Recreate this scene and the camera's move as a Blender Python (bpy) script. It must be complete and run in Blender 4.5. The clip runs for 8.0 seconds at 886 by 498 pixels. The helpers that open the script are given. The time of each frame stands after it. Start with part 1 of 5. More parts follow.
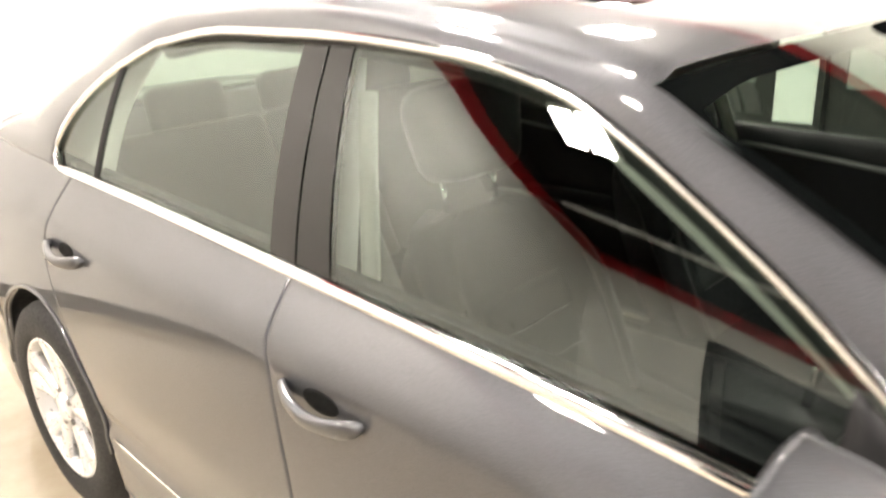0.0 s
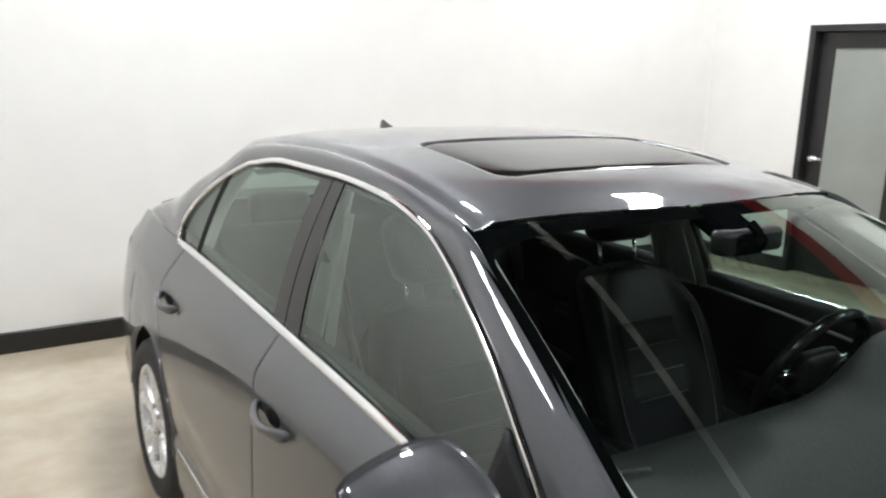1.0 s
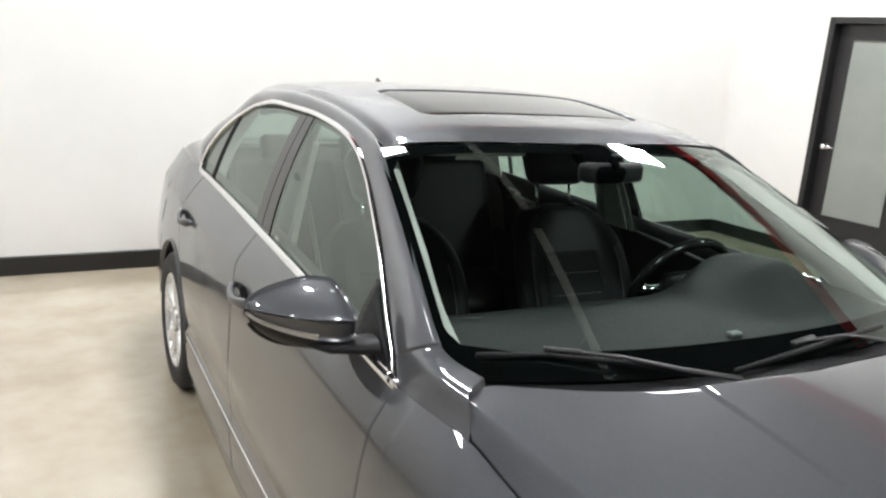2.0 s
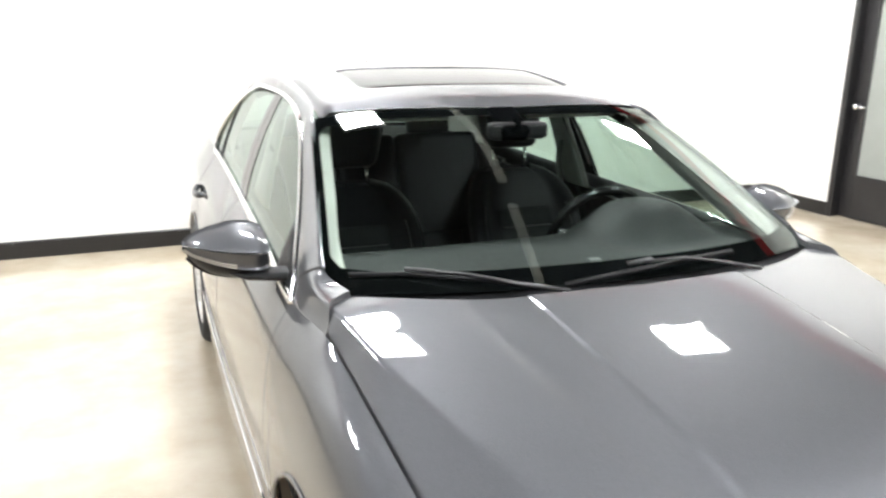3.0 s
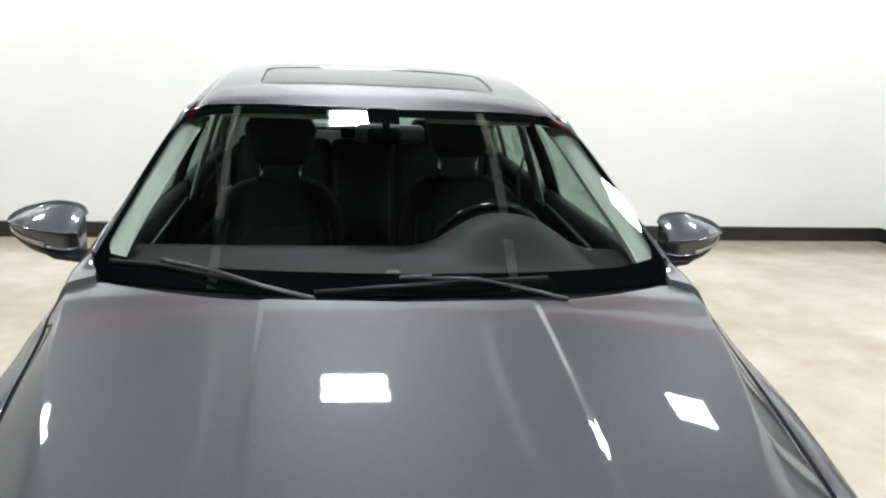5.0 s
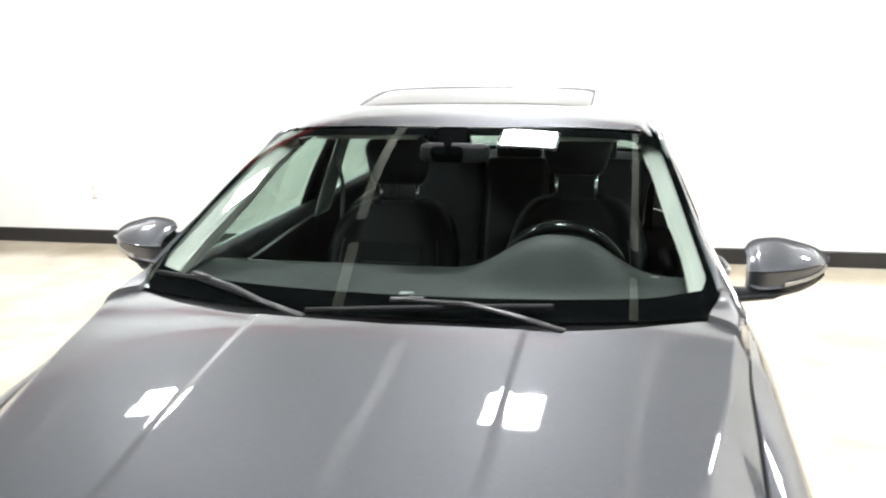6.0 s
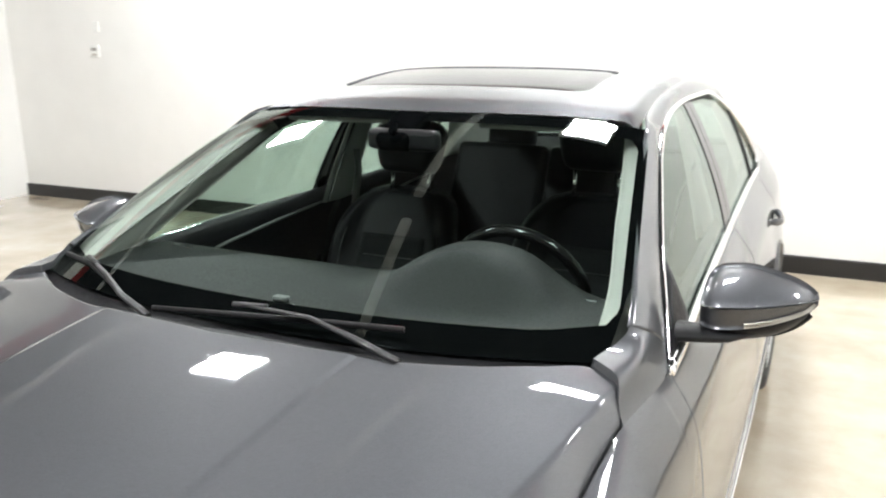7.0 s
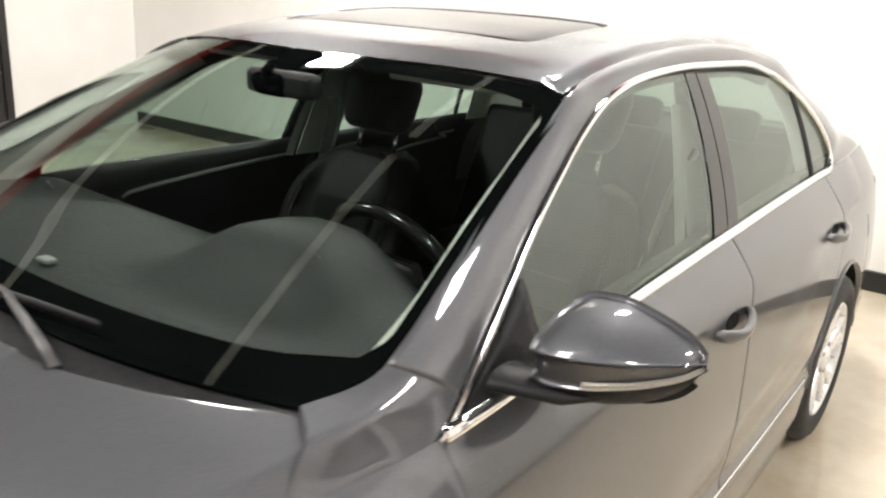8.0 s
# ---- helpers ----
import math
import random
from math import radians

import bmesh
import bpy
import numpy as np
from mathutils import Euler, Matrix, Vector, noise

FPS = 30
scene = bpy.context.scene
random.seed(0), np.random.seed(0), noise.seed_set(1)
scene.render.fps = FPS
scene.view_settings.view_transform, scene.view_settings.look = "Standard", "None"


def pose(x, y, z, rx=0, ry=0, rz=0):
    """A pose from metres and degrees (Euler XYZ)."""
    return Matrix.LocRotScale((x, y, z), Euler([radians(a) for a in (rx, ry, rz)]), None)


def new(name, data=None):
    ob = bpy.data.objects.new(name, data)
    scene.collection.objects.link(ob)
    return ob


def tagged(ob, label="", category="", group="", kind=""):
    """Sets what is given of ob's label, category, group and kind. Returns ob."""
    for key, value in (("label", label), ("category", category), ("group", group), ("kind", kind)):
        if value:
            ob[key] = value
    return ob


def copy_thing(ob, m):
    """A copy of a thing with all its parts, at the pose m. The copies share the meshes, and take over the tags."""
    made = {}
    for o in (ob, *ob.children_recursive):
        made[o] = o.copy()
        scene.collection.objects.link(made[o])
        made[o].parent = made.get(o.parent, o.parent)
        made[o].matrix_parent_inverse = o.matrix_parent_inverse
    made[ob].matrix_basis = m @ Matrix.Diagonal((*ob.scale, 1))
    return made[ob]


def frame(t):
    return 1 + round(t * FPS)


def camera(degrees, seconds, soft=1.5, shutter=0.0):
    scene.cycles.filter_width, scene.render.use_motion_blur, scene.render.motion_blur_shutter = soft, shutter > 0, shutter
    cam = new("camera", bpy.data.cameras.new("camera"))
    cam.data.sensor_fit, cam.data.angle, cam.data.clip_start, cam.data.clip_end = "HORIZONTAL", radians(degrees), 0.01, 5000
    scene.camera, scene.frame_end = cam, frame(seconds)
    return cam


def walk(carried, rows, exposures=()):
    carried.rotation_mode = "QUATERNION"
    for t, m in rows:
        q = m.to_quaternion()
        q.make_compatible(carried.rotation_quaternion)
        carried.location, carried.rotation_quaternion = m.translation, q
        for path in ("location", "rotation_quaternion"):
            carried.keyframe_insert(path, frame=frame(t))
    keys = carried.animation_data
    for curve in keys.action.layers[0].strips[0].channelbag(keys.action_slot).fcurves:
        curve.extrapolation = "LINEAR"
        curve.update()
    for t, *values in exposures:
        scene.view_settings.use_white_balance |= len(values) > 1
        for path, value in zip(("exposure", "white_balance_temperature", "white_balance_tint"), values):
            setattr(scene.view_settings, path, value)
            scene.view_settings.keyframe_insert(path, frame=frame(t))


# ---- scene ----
cam = camera(57.7, 8.0, soft=2.1, shutter=0.4)

# seconds, place in metres, heading, tilt and lean in degrees
PATH = [
    (0.0, -1.545, -0.867, 1.545, -45.37, -20.41, -2.40),
    (0.5, -1.577, -1.234, 1.611, -41.58, -13.50, 1.45),
    (1.0, -1.515, -1.630, 1.683, -32.82, -12.48, 1.76),
    (1.5, -1.512, -1.999, 1.642, -29.96, -12.45, 2.27),
    (1.7, -1.516, -2.124, 1.636, -30.40, -12.96, 3.69),
    (2.8, -1.228, -2.769, 1.664, -20.90, -16.08, 2.59),
    (3.0, -1.191, -2.881, 1.653, -21.85, -15.34, 0.94),
    (3.5, -1.060, -3.015, 1.622, -24.62, -16.03, 1.45),
    (4.0, -0.757, -3.123, 1.620, -17.55, -15.94, 2.73),
    (4.2, -0.637, -3.151, 1.626, -15.03, -15.80, 3.51),
    (5.3, 0.023, -2.994, 1.614, -2.07, -14.10, 1.90),
    (5.5, 0.156, -3.005, 1.609, 3.88, -13.94, 1.34),
    (6.0, 0.496, -2.923, 1.623, 12.22, -13.56, -0.67),
    (6.5, 0.782, -2.682, 1.600, 15.78, -13.22, 2.34),
    (7.0, 1.070, -2.414, 1.594, 26.29, -14.60, -0.30),
    (7.5, 1.298, -2.113, 1.565, 32.45, -15.47, 1.20),
    (8.0, 1.382, -1.707, 1.535, 37.09, -17.41, 3.61),
]


def eye_pose(x, y, z, heading, tilt, lean):
    return pose(x, y, z, 90 + tilt, 0, heading) @ pose(0, 0, 0, 0, 0, lean)


walk(cam, [(r[0], eye_pose(*r[1:])) for r in PATH],
     exposures=[(0.0, 1.56, 7600, 15), (0.6, 1.1, 7000, 11), (1.0, 0.16, 6420, 10), (1.5, 0.07, 6330, 9), (2.2, 0.55, 6500, 10), (3.0, 1.1, 6500, 10), (3.5, 0.47, 6430, 9),
                (4.2, 0.3, 6280, 8), (5.5, 0.70, 6270, 8), (6.0, 1.2, 6470, 9), (6.5, 0.88, 6440, 9), (7.0, 0.86, 6500, 9), (7.5, 1.13, 6700, 10), (8.0, 0.76, 7050, 12)])

# ------------------------------------------------------------------ light
world = bpy.data.worlds.new("world")
scene.world = world
world.use_nodes = True
world.node_tree.nodes["Background"].inputs[0].default_value = (0.9, 0.95, 1.0, 1)
world.node_tree.nodes["Background"].inputs[1].default_value = 0.02

CEILING = 4.45
LAMP_SPOTS = [(x, y) for y in (1.95, -2.6) for x in (0.0, -3.42, 3.42)]
LAMP_POWER = 121.0


# ------------------------------------------------------------------ helpers
def pch(xs, ys):
    """A smooth curve through points that never swings past them."""
    xs, ys = np.array(xs, float), np.array(ys, float)
    h, d = np.diff(xs), np.diff(ys) / np.diff(xs)
    m = np.zeros_like(ys)
    for i in range(1, len(xs) - 1):
        if d[i - 1] * d[i] > 0:
            w1, w2 = 2 * h[i] + h[i - 1], h[i] + 2 * h[i - 1]
            m[i] = (w1 + w2) / (w1 / d[i - 1] + w2 / d[i])
    m[0], m[-1] = d[0], d[-1]

    def f(x):
        x = np.clip(np.asarray(x, float), xs[0], xs[-1])
        i = np.clip(np.searchsorted(xs, x) - 1, 0, len(h) - 1)
        s = (x - xs[i]) / h[i]
        return ((2 * s**3 - 3 * s**2 + 1) * ys[i] + (s**3 - 2 * s**2 + s) * h[i] * m[i]
                + (3 * s**2 - 2 * s**3) * ys[i + 1] + (s**3 - s**2) * h[i] * m[i + 1])
    return f


def smooth(a, b, x):
    s = np.clip((np.asarray(x, float) - a) / (b - a), 0, 1)
    return s * s * (3 - 2 * s)


def link(name, verts, faces, mat, parent=None, label="", soft=True):
    me = bpy.data.meshes.new(name)
    me.from_pydata([tuple(map(float, v)) for v in verts], [], [tuple(map(int, q)) for q in faces])
    me.materials.append(mat)
    if soft:
        me.polygons.foreach_set("use_smooth", [True] * len(me.polygons))
    me.update()
    ob = new(name, me)
    if parent:
        ob.parent = parent
    if label:
        tagged(ob, label)
    return ob


def part(name, bm, mat, parent=None, label="", soft=True):
    me = bpy.data.meshes.new(name)
    bm.to_mesh(me)
    bm.free()
    me.materials.append(mat)
    if soft:
        me.polygons.foreach_set("use_smooth", [True] * len(me.polygons))
    ob = new(name, me)
    if parent:
        ob.parent = parent
    if label:
        tagged(ob, label)
    return ob


def thing(name, label, category, group="", at=(0, 0, 0)):
    ob = new(name)
    ob.location = at
    ob.empty_display_size = 0.1
    return tagged(ob, label, category, group)


def sheet(G, skirt=0.014, roll=0.0022, flip=False):
    """Vertices and faces of a panel from a grid of points, its edges rolled in and turned back."""
    G = np.array(G, float)
    nu, nv = G.shape[:2]
    du = np.gradient(G, axis=0)
    dv = np.gradient(G, axis=1)
    n = np.cross(du, dv)
    n /= np.linalg.norm(n, axis=2, keepdims=True) + 1e-12
    if flip:
        n = -n
    edge = np.zeros((nu, nv), bool)
    edge[0], edge[-1], edge[:, 0], edge[:, -1] = True, True, True, True
    G2 = G - n * (edge[..., None] * roll)
    idx = np.arange(nu * nv).reshape(nu, nv)
    faces = []
    for i in range(nu - 1):
        for j in range(nv - 1):
            q = (idx[i, j], idx[i + 1, j], idx[i + 1, j + 1], idx[i, j + 1])
            faces.append(q[::-1] if flip else q)
    verts = list(G2.reshape(-1, 3))
    if skirt:
        ring = [(i, 0) for i in range(nu)] + [(nu - 1, j) for j in range(1, nv)] + [(i, nv - 1) for i in range(nu - 2, -1, -1)] + [(0, j) for j in range(nv - 2, 0, -1)]
        base = len(verts)
        for i, j in ring:
            verts.append(G2[i, j] - n[i, j] * skirt)
        m = len(ring)
        for k in range(m):
            a, b = idx[ring[k]], idx[ring[(k + 1) % m]]
            q = (b, a, base + k, base + (k + 1) % m)
            faces.append(q[::-1] if flip else q)
    return verts, faces


def steps(n, e=0.012):
    return np.concatenate([[0, e, 2.6 * e], np.linspace(0, 1, n)[1:-1], [1 - 2.6 * e, 1 - e, 1]])


def mirrored(V, F):
    return [(-v[0], v[1], v[2]) for v in V], [f[::-1] for f in F]


def both(name, V, F, mat, parent, label="", soft=True):
    """The same piece on the car's two sides."""
    a = link(name, V, F, mat, parent, label, soft)
    b = link(name, *mirrored(V, F), mat, parent, label, soft)
    return a, b


def tube(points, radius, sides=8, closed=False, flat=1.0, up=(0, 0, 1)):
    """Vertices and faces of a rod along points; flat squashes it across."""
    pts = np.array(points, float)
    n = len(pts)
    rad = np.broadcast_to(np.asarray(radius, float), n)
    t = np.gradient(pts, axis=0)
    if closed:
        t = np.roll(pts, -1, 0) - np.roll(pts, 1, 0)
    t /= np.linalg.norm(t, axis=1, keepdims=True) + 1e-12
    V, F = [], []
    for p, d, r in zip(pts, t, rad):
        a = np.cross(d, up)
        if np.linalg.norm(a) < 1e-4:
            a = np.cross(d, (1, 0, 0))
        a /= np.linalg.norm(a)
        b = np.cross(a, d)
        for k in range(sides):
            w = 2 * math.pi * k / sides
            V.append(p + r * (a * math.cos(w) + flat * b * math.sin(w)))
    for i in range(n if closed else n - 1):
        for k in range(sides):
            a, b = i * sides + k, i * sides + (k + 1) % sides
            c, d = ((i + 1) % n) * sides + (k + 1) % sides, ((i + 1) % n) * sides + k
            F.append((a, d, c, b))
    if not closed:
        F.append(tuple(range(sides)))
        F.append(tuple(range((n - 1) * sides, n * sides))[::-1])
    return V, F


def box_bm(size, at=(0, 0, 0), bevel=0.0, seg=2, turn=None):
    bm = bmesh.new()
    bmesh.ops.create_cube(bm, size=1)
    bmesh.ops.scale(bm, vec=size, verts=bm.verts)
    if bevel:
        bmesh.ops.bevel(bm, geom=bm.edges[:], offset=bevel, segments=seg, profile=0.6, affect="EDGES")
    if turn is not None:
        bmesh.ops.transform(bm, matrix=turn, verts=bm.verts)
    bmesh.ops.translate(bm, vec=at, verts=bm.verts)
    return bm


def join_bm(*bms):
    out = bmesh.new()
    for b in bms:
        me = bpy.data.meshes.new("tmp")
        b.to_mesh(me)
        b.free()
        out.from_mesh(me)
        bpy.data.meshes.remove(me)
    return out


def lathe(profile, sides=48, axis="x", centre=(0, 0, 0)):
    """A turned body: profile rows are (along the axis, radius)."""
    V, F = [], []
    for a, r in profile:
        for k in range(sides):
            w = 2 * math.pi * k / sides
            V.append((centre[0] + a, centre[1] + r * math.cos(w), centre[2] + r * math.sin(w)))
    m = len(profile)
    for i in range(m - 1):
        for k in range(sides):
            F.append((i * sides + k, i * sides + (k + 1) % sides, (i + 1) * sides + (k + 1) % sides, (i + 1) * sides + k))
    return V, F


# ------------------------------------------------------------------ materials
class Mat:
    def __init__(self, name):
        self.m = bpy.data.materials.new(name)
        self.m.use_nodes = True
        self.t = self.m.node_tree
        self.b = self.t.nodes["Principled BSDF"]

    def node(self, kind, **inputs):
        n = self.t.nodes.new(kind)
        for k, v in inputs.items():
            n.inputs[k.replace("_", " ")].default_value = v
        return n

    def wire(self, a, b):
        self.t.links.new(a, b)

    def set(self, **kw):
        for k, v in kw.items():
            self.b.inputs[k.replace("_", " ")].default_value = v
        return self

    def noise(self, scale, detail=4, rough=0.55, space="Object", stretch=None):
        tc = self.node("ShaderNodeTexCoord")
        src = tc.outputs[space]
        if stretch:
            mp = self.node("ShaderNodeMapping")
            mp.inputs["Scale"].default_value = stretch
            self.wire(src, mp.inputs["Vector"])
            src = mp.outputs["Vector"]
        n = self.node("ShaderNodeTexNoise", Scale=scale, Detail=detail, Roughness=rough)
        self.wire(src, n.inputs["Vector"])
        return n.outputs["Fac"]

    def ramp(self, fac, stops):
        r = self.node("ShaderNodeValToRGB")
        e = r.color_ramp.elements
        while len(e) < len(stops):
            e.new(0.5)
        for el, (p, c) in zip(e, stops):
            el.position, el.color = p, (*c, 1) if len(c) == 3 else c
        self.wire(fac, r.inputs["Fac"])
        return r.outputs["Color"]

    def bump(self, fac, strength, distance=0.01):
        b = self.node("ShaderNodeBump", Strength=strength, Distance=distance)
        self.wire(fac, b.inputs["Height"])
        self.wire(b.outputs["Normal"], self.b.inputs["Normal"])


def plain(name, colour, rough=0.5, metal=0.0, grain=60.0, vary=0.12, bump=0.08, coat=0.0, stretch=None, spec=0.5):
    """A surface of one colour with a fine grain and a broad unevenness."""
    m = Mat(name)
    m.set(Roughness=rough, Metallic=metal, Coat_Weight=coat, Coat_Roughness=0.03, Specular_IOR_Level=spec)
    c = Vector(colour)
    broad = m.noise(2.7, 3)
    col = m.ramp(broad, [(0.3, c * (1 - vary)), (0.7, c * (1 + vary))])
    m.wire(col, m.b.inputs["Base Color"])
    fine = m.noise(grain, 3, stretch=stretch)
    if bump:
        m.bump(fine, bump, 0.002)
    rr = m.ramp(fine, [(0.3, (rough * 0.85,) * 3), (0.7, (min(1, rough * 1.15),) * 3)])
    m.wire(rr, m.b.inputs["Roughness"])
    return m.m


def paint_material():
    m = Mat("grey_metallic_paint")
    m.set(Metallic=0.9, Roughness=0.54, Coat_Weight=1.0, Coat_Roughness=0.015, Coat_IOR=1.52)
    flake = m.noise(900, 2)
    broad = m.noise(1.6, 3)
    col = m.ramp(flake, [(0.35, (0.066, 0.068, 0.0745)), (0.65, (0.114, 0.117, 0.127))])
    m.wire(col, m.b.inputs["Base Color"])
    m.wire(m.ramp(broad, [(0.3, (0.52,) * 3), (0.7, (0.565,) * 3)]), m.b.inputs["Roughness"])
    dust = m.noise(35, 5)
    m.wire(m.ramp(dust, [(0.4, (0.012,) * 3), (0.8, (0.05,) * 3)]), m.b.inputs["Coat Roughness"])
    return m.m


def glass_material(name, tint, floor=0.075):
    m = Mat(name)
    m.t.nodes.remove(m.b)
    out = m.t.nodes["Material Output"]
    lw = m.node("ShaderNodeLayerWeight", Blend=0.5)
    p = m.node("ShaderNodeMath")
    p.operation = "POWER"
    p.inputs[1].default_value = 5.0
    m.wire(lw.outputs["Facing"], p.inputs[0])
    ma = m.node("ShaderNodeMath")
    ma.operation = "MULTIPLY_ADD"
    ma.inputs[1].default_value, ma.inputs[2].default_value = 1 - floor, floor
    m.wire(p.outputs[0], ma.inputs[0])
    tr = m.node("ShaderNodeBsdfTransparent", Color=(*tint, 1))
    gl = m.node("ShaderNodeBsdfGlossy", Roughness=0.0, Color=(0.92, 1.0, 0.95, 1))
    smear = m.noise(14, 5)
    m.wire(m.ramp(smear, [(0.55, (0.0,) * 3), (0.9, (0.012,) * 3)]), gl.inputs["Roughness"])
    mix = m.node("ShaderNodeMixShader")
    m.wire(ma.outputs[0], mix.inputs[0])
    m.wire(tr.outputs[0], mix.inputs[1])
    m.wire(gl.outputs[0], mix.inputs[2])
    m.wire(mix.outputs[0], out.inputs["Surface"])
    return m.m


def floor_material():
    m = Mat("polished_concrete")
    big = m.noise(0.55, 4, 0.6, stretch=(1, 1.6, 1))
    mid = m.noise(2.6, 6, 0.62)
    mix = m.node("ShaderNodeMath")
    mix.operation = "MULTIPLY_ADD"
    mix.inputs[1].default_value = 0.45
    m.wire(mid, mix.inputs[0])
    half = m.node("ShaderNodeMath")
    half.operation = "MULTIPLY"
    half.inputs[1].default_value = 0.55
    m.wire(big, half.inputs[0])
    m.wire(half.outputs[0], mix.inputs[2])
    col = m.ramp(mix.outputs[0], [(0.33, (0.37, 0.295, 0.212)), (0.5, (0.485, 0.415, 0.318)), (0.66, (0.565, 0.508, 0.412))])
    m.wire(col, m.b.inputs["Base Color"])
    m.wire(m.ramp(mid, [(0.35, (0.13,) * 3), (0.7, (0.27,) * 3)]), m.b.inputs["Roughness"])
    m.set(Coat_Weight=0.6, Coat_Roughness=0.06)
    m.bump(m.noise(40, 4), 0.03, 0.002)
    return m.m


def emitter(name, colour, power):
    m = Mat(name)
    m.set(Base_Color=(0.9, 0.9, 0.9, 1), Emission_Color=(*colour, 1), Emission_Strength=power)
    return m.m


PAINT = paint_material()
BLACK = plain("black_gloss_trim", (0.006, 0.006, 0.006), 0.08, bump=0.0, spec=0.42)
FRIT = plain("black_ceramic_print", (0.0022, 0.0025, 0.0027), 0.9, bump=0.0, spec=0.0)
RUBBER = plain("black_rubber", (0.018, 0.018, 0.018), 0.75, grain=120, bump=0.2)
PLASTIC = plain("black_grained_plastic", (0.008, 0.008, 0.009), 0.5, grain=90, bump=0.02, spec=0.2)
WIPER = plain("satin_black_metal", (0.02, 0.02, 0.021), 0.36, grain=90, bump=0.02, spec=0.6)
DASH = plain("dark_grained_dash", (0.0094, 0.0108, 0.0104), 0.62, grain=220, vary=0.08, bump=0.0, spec=0.3)
CHROME = plain("bright_chrome", (0.86, 0.86, 0.87), 0.08, metal=1.0, vary=0.03, bump=0.0)
SILVER = plain("silver_alloy", (0.74, 0.74, 0.74), 0.30, metal=0.4, vary=0.06, bump=0.02, coat=0.6)
STEEL = plain("brake_steel", (0.35, 0.34, 0.33), 0.35, metal=1.0, grain=40)
LEATHER = plain("black_leatherette", (0.0056, 0.0060, 0.0068), 0.5, grain=70, bump=0.0, spec=0.16)
FABRIC = plain("light_grey_trim_cloth", (0.40, 0.40, 0.37), 0.85, grain=120, bump=0.03)
BELT = plain("dark_grey_belt_webbing", (0.16, 0.16, 0.155), 0.7, grain=500, bump=0.3)
DARK = plain("underbody_black", (0.01, 0.01, 0.01), 0.9)
CARPET = plain("black_carpet", (0.010, 0.010, 0.010), 0.95, grain=500, bump=0.3, spec=0.1)
REDPLASTIC = plain("red_button_plastic", (0.55, 0.02, 0.02), 0.4)
LENS = plain("clear_lamp_plastic", (0.75, 0.77, 0.78), 0.08, metal=0.5, bump=0.0)
GREYTRIM = plain("grey_trim_plastic", (0.16, 0.165, 0.16), 0.6, grain=90, bump=0.03)
LINING = plain("mid_grey_lining_plastic", (0.42, 0.425, 0.41), 0.65, grain=90, bump=0.03)
REDLENS = plain("red_lamp_plastic", (0.3, 0.01, 0.01), 0.1, coat=1.0, bump=0.0)
AMBER = plain("amber_strip", (0.5, 0.47, 0.42), 0.15, coat=0.4, bump=0.0)
INSERT = plain("ribbed_grey_seat_cloth", (0.0115, 0.0128, 0.0128), 0.8, grain=160, bump=0.02, spec=0.15)
PIPING = plain("dark_grey_piping", (0.022, 0.023, 0.023), 0.6, bump=0.0)
# near-black that stands for shade in the body-coloured finger recess
HANDLESHADE = plain("painted_handle_shade", (0.006, 0.006, 0.006), 0.8, bump=0.0, spec=0.1)
DARKGLASS = plain("dark_door_glass", (0.004, 0.0043, 0.0047), 0.2, bump=0.0, spec=0.1)
PAPER = plain("white_paper", (0.8, 0.8, 0.78), 0.7)
GLASS = glass_material("tinted_side_glass", (0.49, 0.59, 0.54), 0.098)
SCREEN = glass_material("windscreen_glass", (0.76, 0.87, 0.82))
ROOFGLASS = plain("dark_roof_glass", (0.01, 0.011, 0.012), 0.06, bump=0.0, spec=0.32)
WALL = plain("white_wall_paint", (0.80, 0.79, 0.77), 0.6, grain=40, vary=0.02, bump=0.015)
REDBAND = plain("red_wall_paint", (0.40, 0.010, 0.015), 0.5, grain=90, vary=0.05, bump=0.06)
SKIRTING = plain("black_skirting", (0.014, 0.013, 0.013), 0.4, grain=80, bump=0.1)
DOORBLACK = plain("black_door_paint", (0.016, 0.015, 0.016), 0.38, grain=70, bump=0.08)
FROST = plain("frosted_door_glass", (0.27, 0.285, 0.27), 0.22, grain=30, vary=0.05, bump=0.02)
CEIL = plain("dark_ceiling_paint", (0.016, 0.0165, 0.018), 0.9, grain=30, spec=0.15)
FLOOR = floor_material()
LAMPWHITE = emitter("lamp_diffuser", (0.97, 0.99, 1.0), LAMP_POWER)
HOUSING = plain("white_lamp_housing", (0.7, 0.7, 0.7), 0.4)

# ------------------------------------------------------------------ room
XL, XR, YB, YF = -6.72, 4.9, 3.5, -9.5
WHITE_TOP, RED_TOP = 3.95, 4.22


def back(x):
    return YB + 0.032 * x


def right(y):
    return 4.90 + 0.06 * (3.655 - y)


